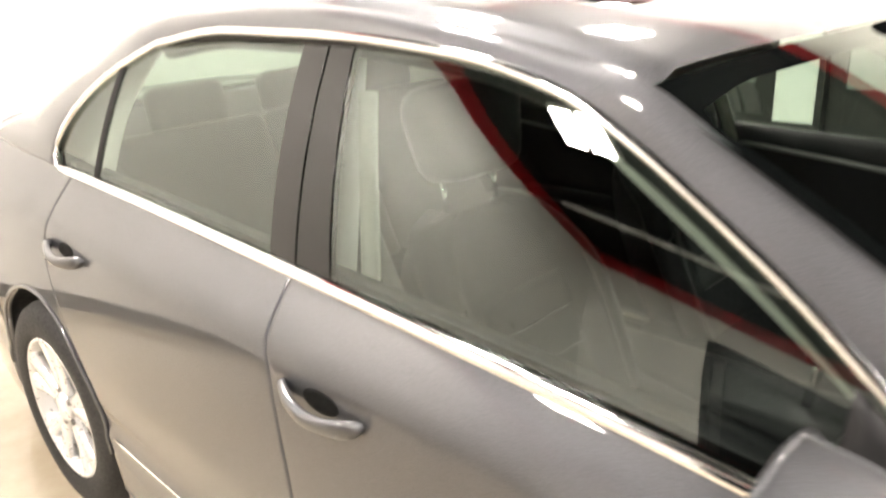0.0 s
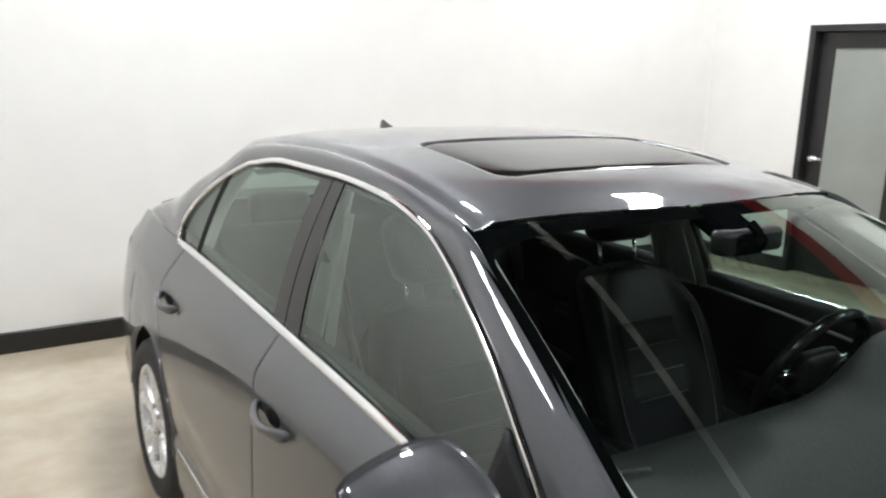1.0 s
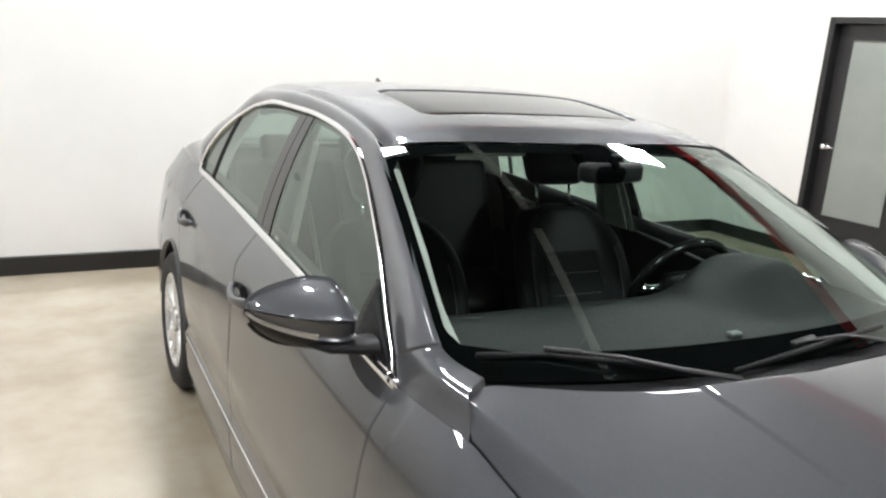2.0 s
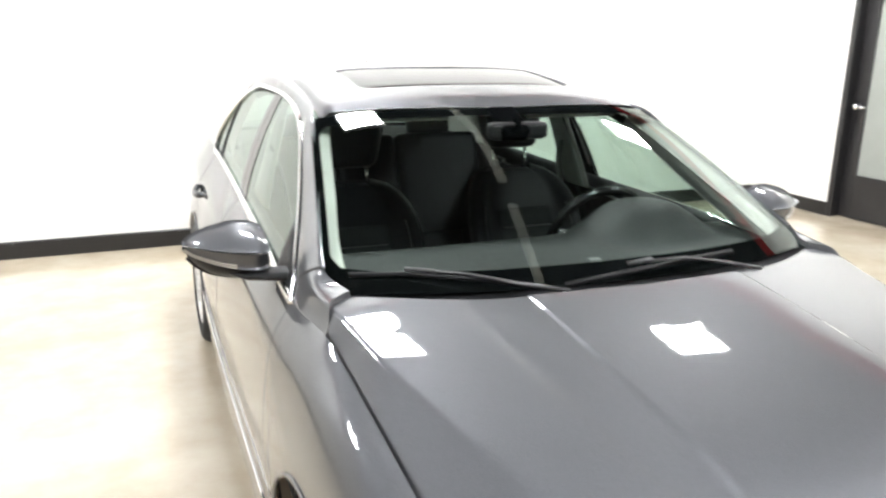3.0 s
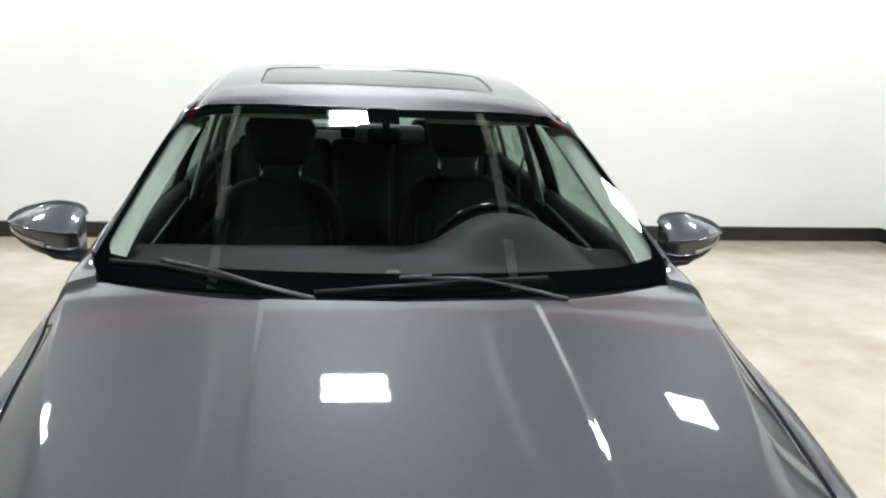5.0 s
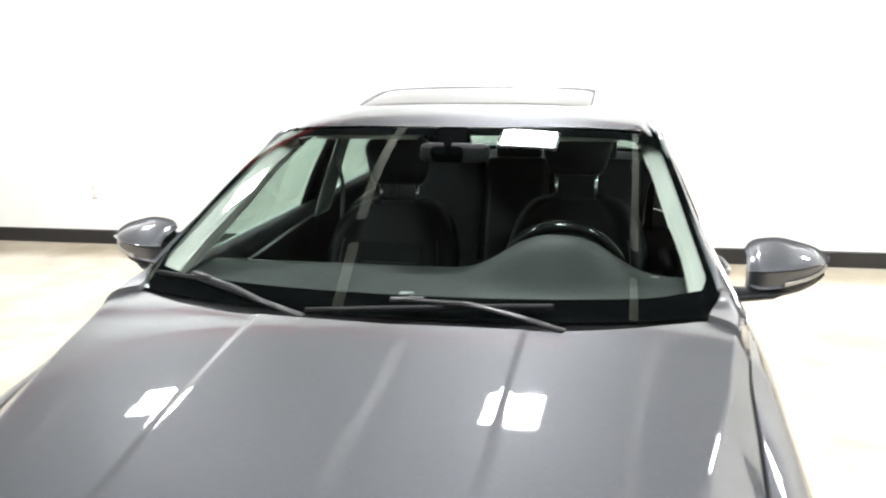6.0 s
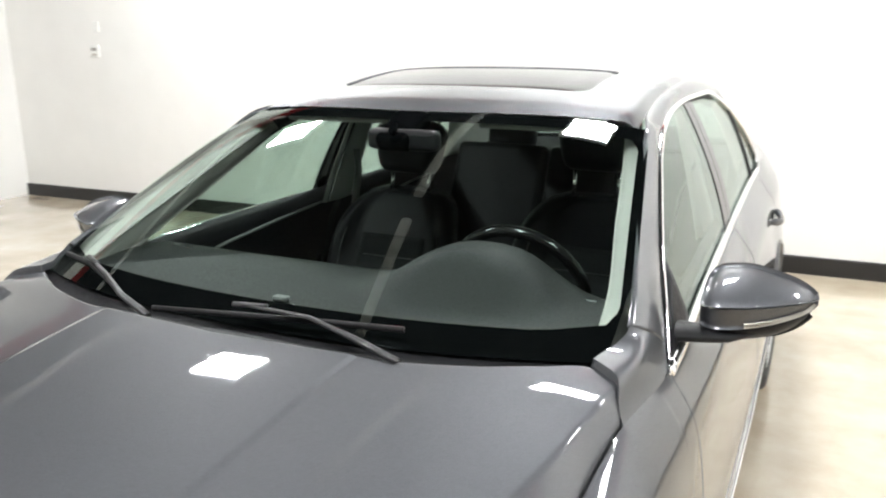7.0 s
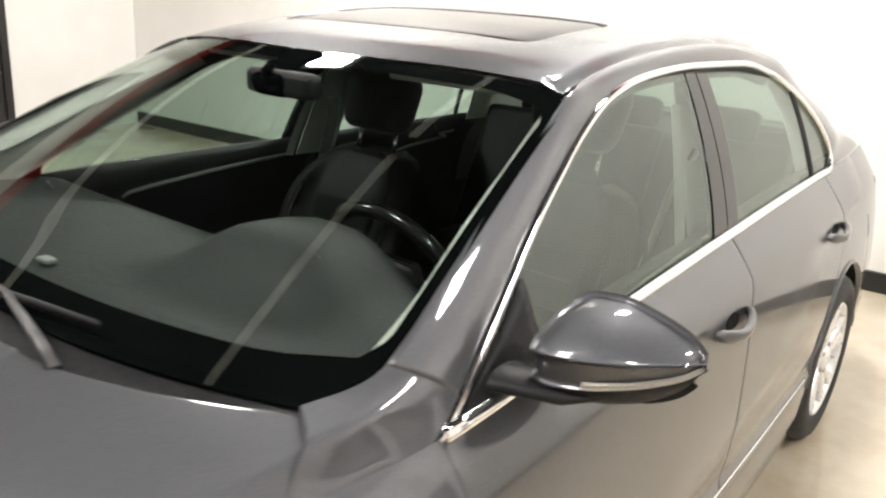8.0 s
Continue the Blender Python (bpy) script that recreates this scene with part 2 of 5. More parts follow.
def slab(name, corners, low, high, depth, mat, label=""):
    """A wall piece along two points, thick on the side away from the room (to the left of the line)."""
    (x0, y0), (x1, y1) = corners
    d = Vector((x1 - x0, y1 - y0, 0)).normalized()
    n = Vector((-d.y, d.x, 0)) * depth
    bm = bmesh.new()
    low_ring = [bm.verts.new((x, y, low)) for x, y in ((x0, y0), (x1, y1), (x1 + n.x, y1 + n.y), (x0 + n.x, y0 + n.y))]
    top_ring = [bm.verts.new((v.co.x, v.co.y, high)) for v in low_ring]
    bm.faces.new(low_ring[::-1])
    bm.faces.new(top_ring)
    for i in range(4):
        j = (i + 1) % 4
        bm.faces.new((low_ring[i], low_ring[j], top_ring[j], top_ring[i]))
    bmesh.ops.recalc_face_normals(bm, faces=bm.faces)
    ob = part(name, bm, mat, soft=False)
    return tagged(ob, label, kind="structure")


def wall_run(name, a, b, openings=(), label=""):
    """A wall from a to b with doorways cut through, white below, a red band, dark above."""
    a, b = Vector(a), Vector(b)
    L = (b - a).length
    u = (b - a) / L
    spans, at = [], 0.0
    for s0, s1, h in openings:
        spans.append((at, s0, 0.0))
        spans.append((s0, s1, h if h else 0.0001))
        at = s1
    spans.append((at, L, 0.0))
    bms = []
    for s0, s1, z0 in spans:
        bm = bmesh.new()
        p, q = a + u * s0, a + u * s1
        n = Vector((-u.y, u.x)) * 0.15
        ring = [bm.verts.new((c.x, c.y, z0)) for c in (p, q, q + n, p + n)]
        top = [bm.verts.new((v.co.x, v.co.y, WHITE_TOP)) for v in ring]
        bm.faces.new(ring[::-1])
        bm.faces.new(top)
        for i in range(4):
            j = (i + 1) % 4
            bm.faces.new((ring[i], ring[j], top[j], top[i]))
        bmesh.ops.recalc_face_normals(bm, faces=bm.faces)
        bms.append(bm)
    w = part(name, join_bm(*bms), WALL, soft=False)
    tagged(w, label, kind="structure")
    slab("trim", (a, b), WHITE_TOP, RED_TOP, 0.15, REDBAND, "painted red band along the top of the wall")
    slab("upper_wall", (a, b), RED_TOP, CEILING, 0.15, CEIL, "dark painted wall above the red band")
    n_in = Vector((u.y, -u.x))
    for s0, s1, z0 in spans:
        if z0 == 0.0 and s1 - s0 > 0.05:
            bm = bmesh.new()
            p, q = a + u * (s0 + 0.001), a + u * (s1 - 0.001)
            prof = [(0.0, 0.0), (0.016, 0.0), (0.016, 0.118), (0.010, 0.126), (0.0, 0.126)]
            r0 = [bm.verts.new((p.x + n_in.x * o, p.y + n_in.y * o, z)) for o, z in prof]
            r1 = [bm.verts.new((q.x + n_in.x * o, q.y + n_in.y * o, z)) for o, z in prof]
            for i in range(len(prof)):
                j = (i + 1) % len(prof)
                bm.faces.new((r0[i], r0[j], r1[j], r1[i]))
            bm.faces.new(r0)
            bm.faces.new(r1[::-1])
            bmesh.ops.recalc_face_normals(bm, faces=bm.faces)
            if s1 - s0 > 2.0 or name != "wall_west":
                tagged(part("baseboard", bm, SKIRTING, soft=False), "black baseboard at the foot of the white wall", kind="structure")
            else:
                bm.free()
    return u, n_in


bm = bmesh.new()
bmesh.ops.create_grid(bm, x_segments=8, y_segments=8, size=1)
bmesh.ops.scale(bm, vec=(6.6, 7.0, 1), verts=bm.verts)
bmesh.ops.translate(bm, vec=(-1.0, -3.0, 0), verts=bm.verts)
tagged(part("floor", bm, FLOOR, soft=False), "mottled beige polished concrete floor", kind="structure")
slab("ceiling", ((XL - 0.5, 5.0), (6.6, 5.0)), CEILING, CEILING + 0.2, -15.5, CEIL, "dark painted open ceiling")

P_NE, P_NW = (right(back(4.9)), back(4.9)), (XL, back(XL))
P_SE, P_SW = (right(YF), YF), (XL, YF)
wall_run("wall_north", P_NW, P_NE, (), "plain white painted wall behind the car")
run = (Vector(P_SE) - Vector(P_NE)).length


def along(y):
    return (P_NE[1] - y) / (P_NE[1] - P_SE[1]) * run


DOORS = [(2.70, 1.76), (1.44, 0.50)]
u_e, in_e = wall_run("wall_east", P_NE, P_SE, [(along(a), along(b), 2.16) for a, b in DOORS], "white painted wall with two black framed doors")
wall_run("wall_south", P_SE, P_SW, (), "plain white painted wall facing the front of the car")
wall_run("wall_west", P_SW, P_NW, [(8.84, 11.455, 3.52)], "white wall with a tall black framed double door")

# ------------------------------------------------------------------ the car's skin: curves in metres, nose towards -y
top_x = pch([-2.25, -2.15, -1.95, -1.72, -1.5, -1.28, -1.18, -0.946, -0.4, 0.166, 1.138, 1.425, 1.7, 2.0, 2.3, 2.54],
            [0.66, 0.715, 0.752, 0.768, 0.78, 0.79, 0.80, 0.823, 0.805, 0.785, 0.757, 0.753, 0.738, 0.712, 0.66, 0.53])
top_z = pch([-2.25, -2.15, -1.95, -1.72, -1.5, -1.28, -1.18, -0.946, -0.4, 0.166, 1.138, 1.425, 1.7, 2.0, 2.3, 2.54],
            [0.70, 0.74, 0.81, 0.865, 0.913, 0.955, 0.975, 0.975, 0.997, 1.01, 1.03, 1.035, 1.048, 1.052, 1.04, 1.0])
wide = pch([-2.25, -2.15, -1.95, -1.7, -1.4, -0.95, 0.0, 0.8, 1.14, 1.4, 1.7, 2.0, 2.3, 2.54],
           [0.74, 0.80, 0.865, 0.895, 0.91, 0.918, 0.915, 0.902, 0.892, 0.888, 0.878, 0.854, 0.785, 0.59])
rail_z = pch([-0.946, -0.752, -0.57, -0.34, -0.2, 0.0, 0.3, 0.65, 0.80, 0.952, 1.10, 1.23, 1.32, 1.37, 1.385],
             [0.975, 1.076, 1.19, 1.305, 1.36, 1.393, 1.408, 1.405, 1.393, 1.363, 1.308, 1.238, 1.17, 1.10, 1.06])
HUB_Y, HUB_Z, ARCH = 1.40, 0.325, 0.372


# how the flank falls back from its widest line up to the crease: heights, slopes, and the sum of the slopes
SWELL_Z = np.linspace(0.50, 0.908, 52)
SWELL_S = pch([0.50, 0.60, 0.70, 0.77, 0.81, 0.86, 0.908], [0.0, 0.075, 0.12, 0.148, 0.178, 0.205, 0.28])(SWELL_Z)
SWELL = np.concatenate([[0], np.cumsum((SWELL_S[1:] + SWELL_S[:-1]) / 2 * np.diff(SWELL_Z))])


def side(y, z):
    """How far out the body side lies at (y, z)."""
    y, z = np.broadcast_arrays(np.asarray(y, float), np.asarray(z, float))
    out = np.empty(y.shape)
    t = np.linspace(0, 1, 40)
    for i in np.ndindex(y.shape):
        yy, zz = y[i], z[i]
        xt, zt, w = float(top_x(yy)), float(top_z(yy)), float(wide(yy))
        if zz >= zt:
            dz = zz - zt
            out[i] = xt - 0.2627 * dz - 0.47 * dz**2 - 0.15 * dz * float(smooth(0.0, -0.9, yy))
            continue
        r = 1 - float(smooth(-1.75, -0.72, yy))
        p1 = (xt + 0.035 + 0.05 * r, zt - 0.06 + 0.056 * r)
        p2 = (w, 0.78 * (1 - r) + (zt - 0.10) * r)
        p3 = (w, 0.60)
        bx = (1 - t)**3 * xt + 3 * t * (1 - t)**2 * p1[0] + 3 * t * t * (1 - t) * p2[0] + t**3 * p3[0]
        bz = (1 - t)**3 * zt + 3 * t * (1 - t)**2 * p1[1] + 3 * t * t * (1 - t) * p2[1] + t**3 * p3[1]
        zs = np.concatenate([bz, [0.52, 0.45, 0.425, 0.405, 0.36, 0.24, 0.15]])
        xs = np.concatenate([bx, w + np.array([-0.003, -0.012, -0.013, -0.005, -0.006, -0.016, -0.034])])
        old = np.interp(zz, zs[::-1], xs[::-1])
        if r < 1 and zz > 0.50:
            # a crease under the windows, the flank swelling below it
            zk = 0.908 - 0.02 * (1 - float(smooth(-0.95, -0.3, yy)))
            reach = min(1.0, (w - xt) / 0.125)
            xk = w - reach * SWELL[-1]
            qz = np.where(SWELL_Z > 0.83, 0.83 + (SWELL_Z - 0.83) * (zk - 0.83) / 0.078, SWELL_Z)
            us = np.linspace(0, 1, 12)[:-1]
            fx = xt + (xk - xt) * us + 0.004 * 4 * us * (1 - us)
            fz = zt + (zk - zt) * us
            new_x = np.interp(zz, np.concatenate([fz, qz[::-1]])[::-1], np.concatenate([fx, (w - reach * SWELL)[::-1]])[::-1])
            new_x -= 0.006 * float(smooth(0.60, 0.50, zz))
            old = r * old + (1 - r) * new_x
        out[i] = old
    return out


def on_side(Y, Z, inset=0.0):
    return np.stack([side(Y, Z) - inset, Y, Z], -1)


def side_panel(name, y0, y1, z0, z1, mat, parent, nu=24, nv=26, inset=0.0, label="", columns=None, skirt=0.014, roll=0.0022):
    """A panel of the body side. y0, y1: edges as functions of height; z0, z1: bottom and top as functions of y."""
    us = steps(nu, 0.006) if columns is None else columns
    vs = steps(nv, 0.006)
    Y, Z = np.empty((len(us), len(vs))), np.empty((len(us), len(vs)))
    for a, u in enumerate(us):
        for b, v in enumerate(vs):
            y = 0.5
            z = 0.6
            for _ in range(4):
                lo, hi = float(y0(z)), float(y1(z))
                y = lo + (hi - lo) * u
                z = float(z0(y)) * (1 - v) + float(z1(y)) * v
            Y[a, b], Z[a, b] = y, z
    V, F = sheet(on_side(Y, Z, inset), skirt, roll)
    return both(name, V, F, mat, parent, label)


def const(c):
    return lambda *_: c


car = thing("sedan_car", "dark grey metallic four-door sedan with chrome window trim", "car")

# hood
gap_y0 = -1.905


def nose_y(s, b, n=2.6):
    return gap_y0 - b * (1 - np.abs(s)**n)**(1 / n)


hood_c = pch([-2.24, -2.14, -1.95, -1.75, -1.5, -1.28, -1.1], [0.765, 0.855, 0.937, 0.977, 1.012, 1.038, 1.052])
hood_rear = pch([0.0, 0.45, 0.67, 0.80, 0.887, 0.965, 1.0], [-1.275, -1.25, -1.20, -1.143, -1.103, -1.141, -1.199])


ridge_s = pch([-2.25, -1.9, -1.77, -1.63, -1.49, -1.36, -1.24, -1.14, -1.1], [0.72, 0.80, 0.838, 0.876, 0.912, 0.942, 0.957, 0.965, 0.967])
ridge_f = pch([-2.2, -1.9, -1.6, -1.4, -1.25, -1.14, -1.1], [0.26, 0.27, 0.34, 0.385, 0.40, 0.405, 0.40])


def hood_z(s, y):
    """The hood's height with its ridge rounded off."""
    reach = min(0.007 + 0.055 * float(smooth(-1.62, -2.0, y)), 1 - abs(s))
    a = abs(s)
    crease = 0.0042 * float(smooth(0.388, 0.412, a)) * float(smooth(-1.15, -1.30, y))
    return sum(w * float(hood_raw(s + k * reach, y)) for k, w in ((-1, 0.17), (-0.5, 0.2), (0, 0.26), (0.5, 0.2), (1, 0.17))) - crease


def hood_raw(s, y):
    """Height of the hood: a flat crown, a soft crease on each side, a ridge, then a slope to the gap."""
    a = np.abs(s)
    zc, zg, r = hood_c(y), top_z(y), ridge_s(y)
    zr = zc - ridge_f(y) * (zc - zg)
    t = np.clip((a - r) / (1 - r), 0, 1)
    z = np.where(a < r, zc - (zc - zr) * (np.minimum(a, r) / r)**3.0, zr - (zr - zg) * (0.92 * t + 0.08 * t**2))
    return z


RIDGE_P = 0.85
ss = np.concatenate([np.linspace(-1, -0.88, 9), np.linspace(-0.872, -0.83, 13), np.linspace(-0.82, -0.60, 14), np.linspace(-0.58, -0.46, 6), np.linspace(-0.445, -0.395, 5), np.linspace(-0.39, -0.345, 19), np.linspace(-0.33, 0, 9)])
ss = np.concatenate([ss, -ss[::-1][1:]])
vs = steps(46, 0.004)
G = np.empty((len(ss), len(vs), 3))
for i, p in enumerate(ss):
    for j, v in enumerate(vs):
        s = a = abs(p)
        for _ in range(5):
            y0, y1 = float(nose_y(s, 0.30)), float(hood_rear(s))
            y = y0 + (y1 - y0) * v
            r = float(ridge_s(y))
            s = a / RIDGE_P * r if a < RIDGE_P else r + (a - RIDGE_P) / (1 - RIDGE_P) * (1 - r)
        s = math.copysign(s, p)
        G[i, j] = (s * (float(top_x(y)) - 0.0024), y, hood_z(s, y) + 0.001)
link("hood", *sheet(G, 0.02, 0.0012), PAINT, car)

# front fenders with their wheel arches
def arch_z(hub, low=0.17):
    def f(y):
        d = ARCH**2 - (y - hub)**2
        return HUB_Z + math.sqrt(d) if d > 0 else low
    return f


def arch_columns(y0, y1, hub):
    a = np.linspace(y0, hub - ARCH - 0.0006, 7)
    b = hub - (ARCH - 0.00005) * np.cos(np.linspace(0, math.pi, 25))
    c = np.linspace(hub + ARCH + 0.0006, y1, 7)
    ys = np.concatenate([a, b, c])
    return (ys - y0) / (y1 - y0)


side_panel("front_fender", const(-1.902), const(-0.9462), arch_z(-HUB_Y), lambda y: float(top_z(y)), PAINT, car,
           columns=arch_columns(-1.902, -0.9462, -HUB_Y), nv=28, skirt=0.0, roll=0.0)
# fender shoulder between hood corner and pillar foot: a top facet, a soft crease, a side facet
FOOT_I, FOOT_O = (0.7545, -0.983, 1.072), (0.805, -0.883, 1.007)


def rail_row(a, b, v, lean):
    """Across a pillar from its glass edge to its window edge, slightly crowned."""
    a, b = np.array(a, float), np.array(b, float)
    return a + (b - a) * v + np.array([0.62, -0.25 * lean, 0.72]) * 0.085 * np.linalg.norm(b - a) * 4 * v * (1 - v) * (0.75 + 0.5 * v) * 0.9


def path3(keys, pts):
    f = [pch(keys, [p[k] for p in pts]) for k in range(3)]
    return lambda u: np.array([float(g(u)) for g in f])


inner_c = path3([0, 0.3, 0.55, 0.78, 1], [(0.718, -1.100, 1.044), (0.727, -1.060, 1.045), (0.742, -1.025, 1.053), (0.751, -1.000, 1.063), FOOT_I])
ridge_c = path3([0, 0.45, 1], [(0.779, -1.139, 1.037), (0.792, -1.04, 1.042), tuple(rail_row(FOOT_I, FOOT_O, 0.5, 1))])
low_c = path3([0, 0.35, 0.7, 0.82, 1], [(float(top_x(y)), y, float(top_z(y))) for y in (-1.196, -1.11, -1.0, -0.949)] + [FOOT_O])
G = np.empty((30, 26, 3))
for i, u in enumerate(np.linspace(0, 1, 30)):
    a, r, c = inner_c(u), ridge_c(u), low_c(u)
    y = c[1]
    q = 1 - float(smooth(-1.75, -0.72, y))
    lead = np.array((-(0.035 + 0.05 * q), 0, 0.06 - 0.056 * q))
    lead = c + lead / np.linalg.norm(lead) * np.linalg.norm(r - c) * 0.35 * (1 - float(smooth(0.75, 0.95, u)))
    row = []
    for v in np.linspace(0, 1, 26):
        if v < 0.5:
            row.append(a + (r - a) * v * 2)
        else:
            w = (v - 0.5) * 2
            row.append((1 - w)**2 * r + 2 * w * (1 - w) * (lead * 0.6 + (r + c) * 0.2) + w * w * c)
    row = np.array(row)
    for _ in range(14):
        row[1:-1] = (row[:-2] + row[2:] + 2 * row[1:-1]) / 4
    e = float(smooth(0.7, 1.0, u))
    G[i] = [(1 - e) * p + e * rail_row(FOOT_I, FOOT_O, v, 1) for p, v in zip(row, np.linspace(0, 1, 26))]
last = G[:, -1] - G[:, -2]
under = G[:, -1] + last / np.linalg.norm(last, axis=1, keepdims=True) * 0.005 - np.array((0.0007, 0, 0))
G = np.concatenate([G, under[:, None]], axis=1)
both("fender_shoulder", *sheet(G[:, ::-1], 0.0, 0.0), PAINT, car)
# turned-down flange along the bonnet gap and the cowl
rim = [np.array((float(top_x(y)), y, float(top_z(y)))) for y in np.linspace(-1.90, -1.20, 30)]
rim += [p for p in G[0, ::-1][1:]] + [p for p in G[1:, 0]]
V = [tuple(p) for p in rim] + [tuple(p + np.array((-0.0035, -0.001, -0.016))) for p in rim]
m = len(rim)
both("fender_flange", V, [(k, k + 1, m + k + 1, m + k) for k in range(m - 1)], PAINT, car)

# doors
split = pch([0.2, 0.45, 0.65, 0.75, 0.86, 0.92, 1.03], [0.115, 0.13, 0.165, 0.198, 0.238, 0.263, 0.268])
rear_edge = pch([0.2, 0.36, 0.46, 0.58, 0.70, 0.85, 1.04], [1.015, 1.02, 1.045, 1.11, 1.22, 1.30, 1.26])
door_l = side_panel("front_door", const(-0.9448), lambda z: float(split(z)) - 0.0013, const(0.236), lambda y: float(top_z(y)) - 0.002, PAINT, car, nu=22, nv=34, roll=0.0010)
door_r = side_panel("rear_door", lambda z: float(split(z)) + 0.0015, lambda z: float(rear_edge(z)) - 0.0015, const(0.236), lambda y: float(top_z(y)) - 0.002, PAINT, car, nu=22, nv=34, roll=0.0010)
side_panel("sill", const(-1.026), const(1.026), const(0.15), const(0.231), PAINT, car, nu=30, nv=5)


# the roof's crown and half width
roof_c = pch([-0.46, -0.40, -0.30, -0.157, 0.05, 0.24, 0.45, 0.8, 1.1, 1.30], [1.385, 1.402, 1.4325, 1.4590, 1.4855, 1.500, 1.506, 1.491, 1.456, 1.402])
roof_w = pch([-0.45, -0.30, 0.0, 0.6, 1.3], [0.612, 0.602, 0.588, 0.58, 0.568])


def roof_z(x, y):
    return roof_c(y) - 0.038 * (np.abs(x) / 0.6)**3.3 - 0.016 * smooth(roof_w(y) - 0.030, roof_w(y), np.abs(x))


# rear quarter
def quarter_top(y):
    return 1.035 + 0.012 * math.sin(math.pi / 2 * min(1.0, (y - 1.385) / 0.595)) if y > 1.385 else float(top_z(y))


def quarter_low(y):
    return arch_z(HUB_Y)(y)


side_panel("quarter_panel", lambda z: float(rear_edge(z)) + 0.0015, const(2.05), quarter_low, quarter_top, PAINT, car,
           columns=np.concatenate([[0, 0.005], np.linspace(0.02, 0.715, 24), [0.7274, 0.7278], np.linspace(0.745, 1, 8)]), nv=30, roll=0.0)
A = [(1.385, 1.035), (1.382, 1.07), (1.335, 1.158), (1.19, 1.268), (1.115, 1.306), (1.035, 1.339), (0.952, 1.366)]
B = [(float(side(1.98, 1.047)), 1.98, 1.047), (0.632, 1.79, 1.130), (0.595, 1.58, 1.236), (0.5655, 1.30, 1.347)]
B += [(float(roof_w(y)) - 0.004, y, float(roof_z(float(roof_w(y)) - 0.004, y)) + 0.001) for y in (1.20, 1.08, 0.952)]
us = np.linspace(0, 1, 24)
key = [0, 0.25, 0.5, 0.75, 0.833, 0.917, 1]
fa = [pch(key, [p[k] for p in A]) for k in (0, 1)]
fb = [pch(key, [p[k] for p in B]) for k in range(3)]
PILLAR = np.empty((24, 13, 3))
for i, u in enumerate(us):
    ya, za = float(fa[0](u)), float(fa[1](u))
    a, b = np.array((float(side(ya, za)), ya, za)), np.array([float(f(u)) for f in fb])
    crown = 0.10 * np.linalg.norm(b - a) * float(smooth(0, 0.35, u))
    for j, v in enumerate(np.linspace(0, 1, 13)):
        k = float(smooth(0.45, 1.0, u))
        low_p = a + (b - a) * v + np.array([0.7, 0.15, 0.6]) * crown * 4 * v * (1 - v)
        top_p = a + (b - a) * v + np.array([0.66, 0, 0.75]) * (0.075 + 0.095 * float(smooth(0.80, 1.0, u))) * np.linalg.norm(b - a) * 4 * v * (1 - v) * (0.85 + 0.3 * v)
        top_p = top_p + (low_p - top_p) * (1 - k)
        PILLAR[i, j] = top_p
        if u < 0.35:
            k = float(smooth(0.35, 0.0, u))
            PILLAR[i, j, 0] = (1 - k) * PILLAR[i, j, 0] + k * float(side(PILLAR[i, j, 1], PILLAR[i, j, 2]))

# roof with the opening of the glass panel
def header(x):
    return -0.405 + 0.072 * (np.abs(x) / 0.62)**2.0


def rounded(x0, x1, y0, y1, r, n=12):
    pts = []
    for cx, cy, a0 in ((x1 - r, y1 - r, 0), (x0 + r, y1 - r, 90), (x0 + r, y0 + r, 180), (x1 - r, y0 + r, 270)):
        for k in range(n + 1):
            a = radians(a0 + 90 * k / n)
            pts.append((cx + r * math.cos(a), cy + r * math.sin(a)))
    dense = []
    for i, p in enumerate(pts):
        q = pts[(i + 1) % len(pts)]
        d = math.dist(p, q)
        m = max(1, int(d / 0.03))
        dense += [(p[0] + (q[0] - p[0]) * k / m, p[1] + (q[1] - p[1]) * k / m) for k in range(m)]
    return dense


SUN = (-0.412, 0.412, -0.163, 0.245, 0.055)


inner = rounded(*SUN)
outline = [(-roof_w(y), y) for y in np.linspace(1.285, float(header(0.6)), 42)]
outline = [(float(x), float(y)) for x, y in outline]
outline += [(float(x), float(header(x))) for x in np.linspace(-0.6, 0.6, 41)[1:-1]]
outline += [(-x, y) for x, y in [(float(-roof_w(y)), float(y)) for y in np.linspace(float(header(0.6)), 1.285, 42)]]
outline += [(float(x), 1.295 - 0.010 * (float(x) / 0.57)**2) for x in np.linspace(0.568, -0.568, 33)[1:-1]]


def match(p, loop):
    """Where the way from the opening's middle through p meets a loop."""
    c, q = p[0], p[1] - 0.04
    for i in range(len(loop)):
        a, b = loop[i], loop[(i + 1) % len(loop)]
        ca, cb = c * (a[1] - 0.04) - q * a[0], c * (b[1] - 0.04) - q * b[0]
        if ca * cb <= 0 and ca != cb:
            k = ca / (ca - cb)
            r = (a[0] + (b[0] - a[0]) * k, a[1] + (b[1] - a[1]) * k)
            if r[0] * c + (r[1] - 0.04) * q > 0:
                return r
    return loop[0]


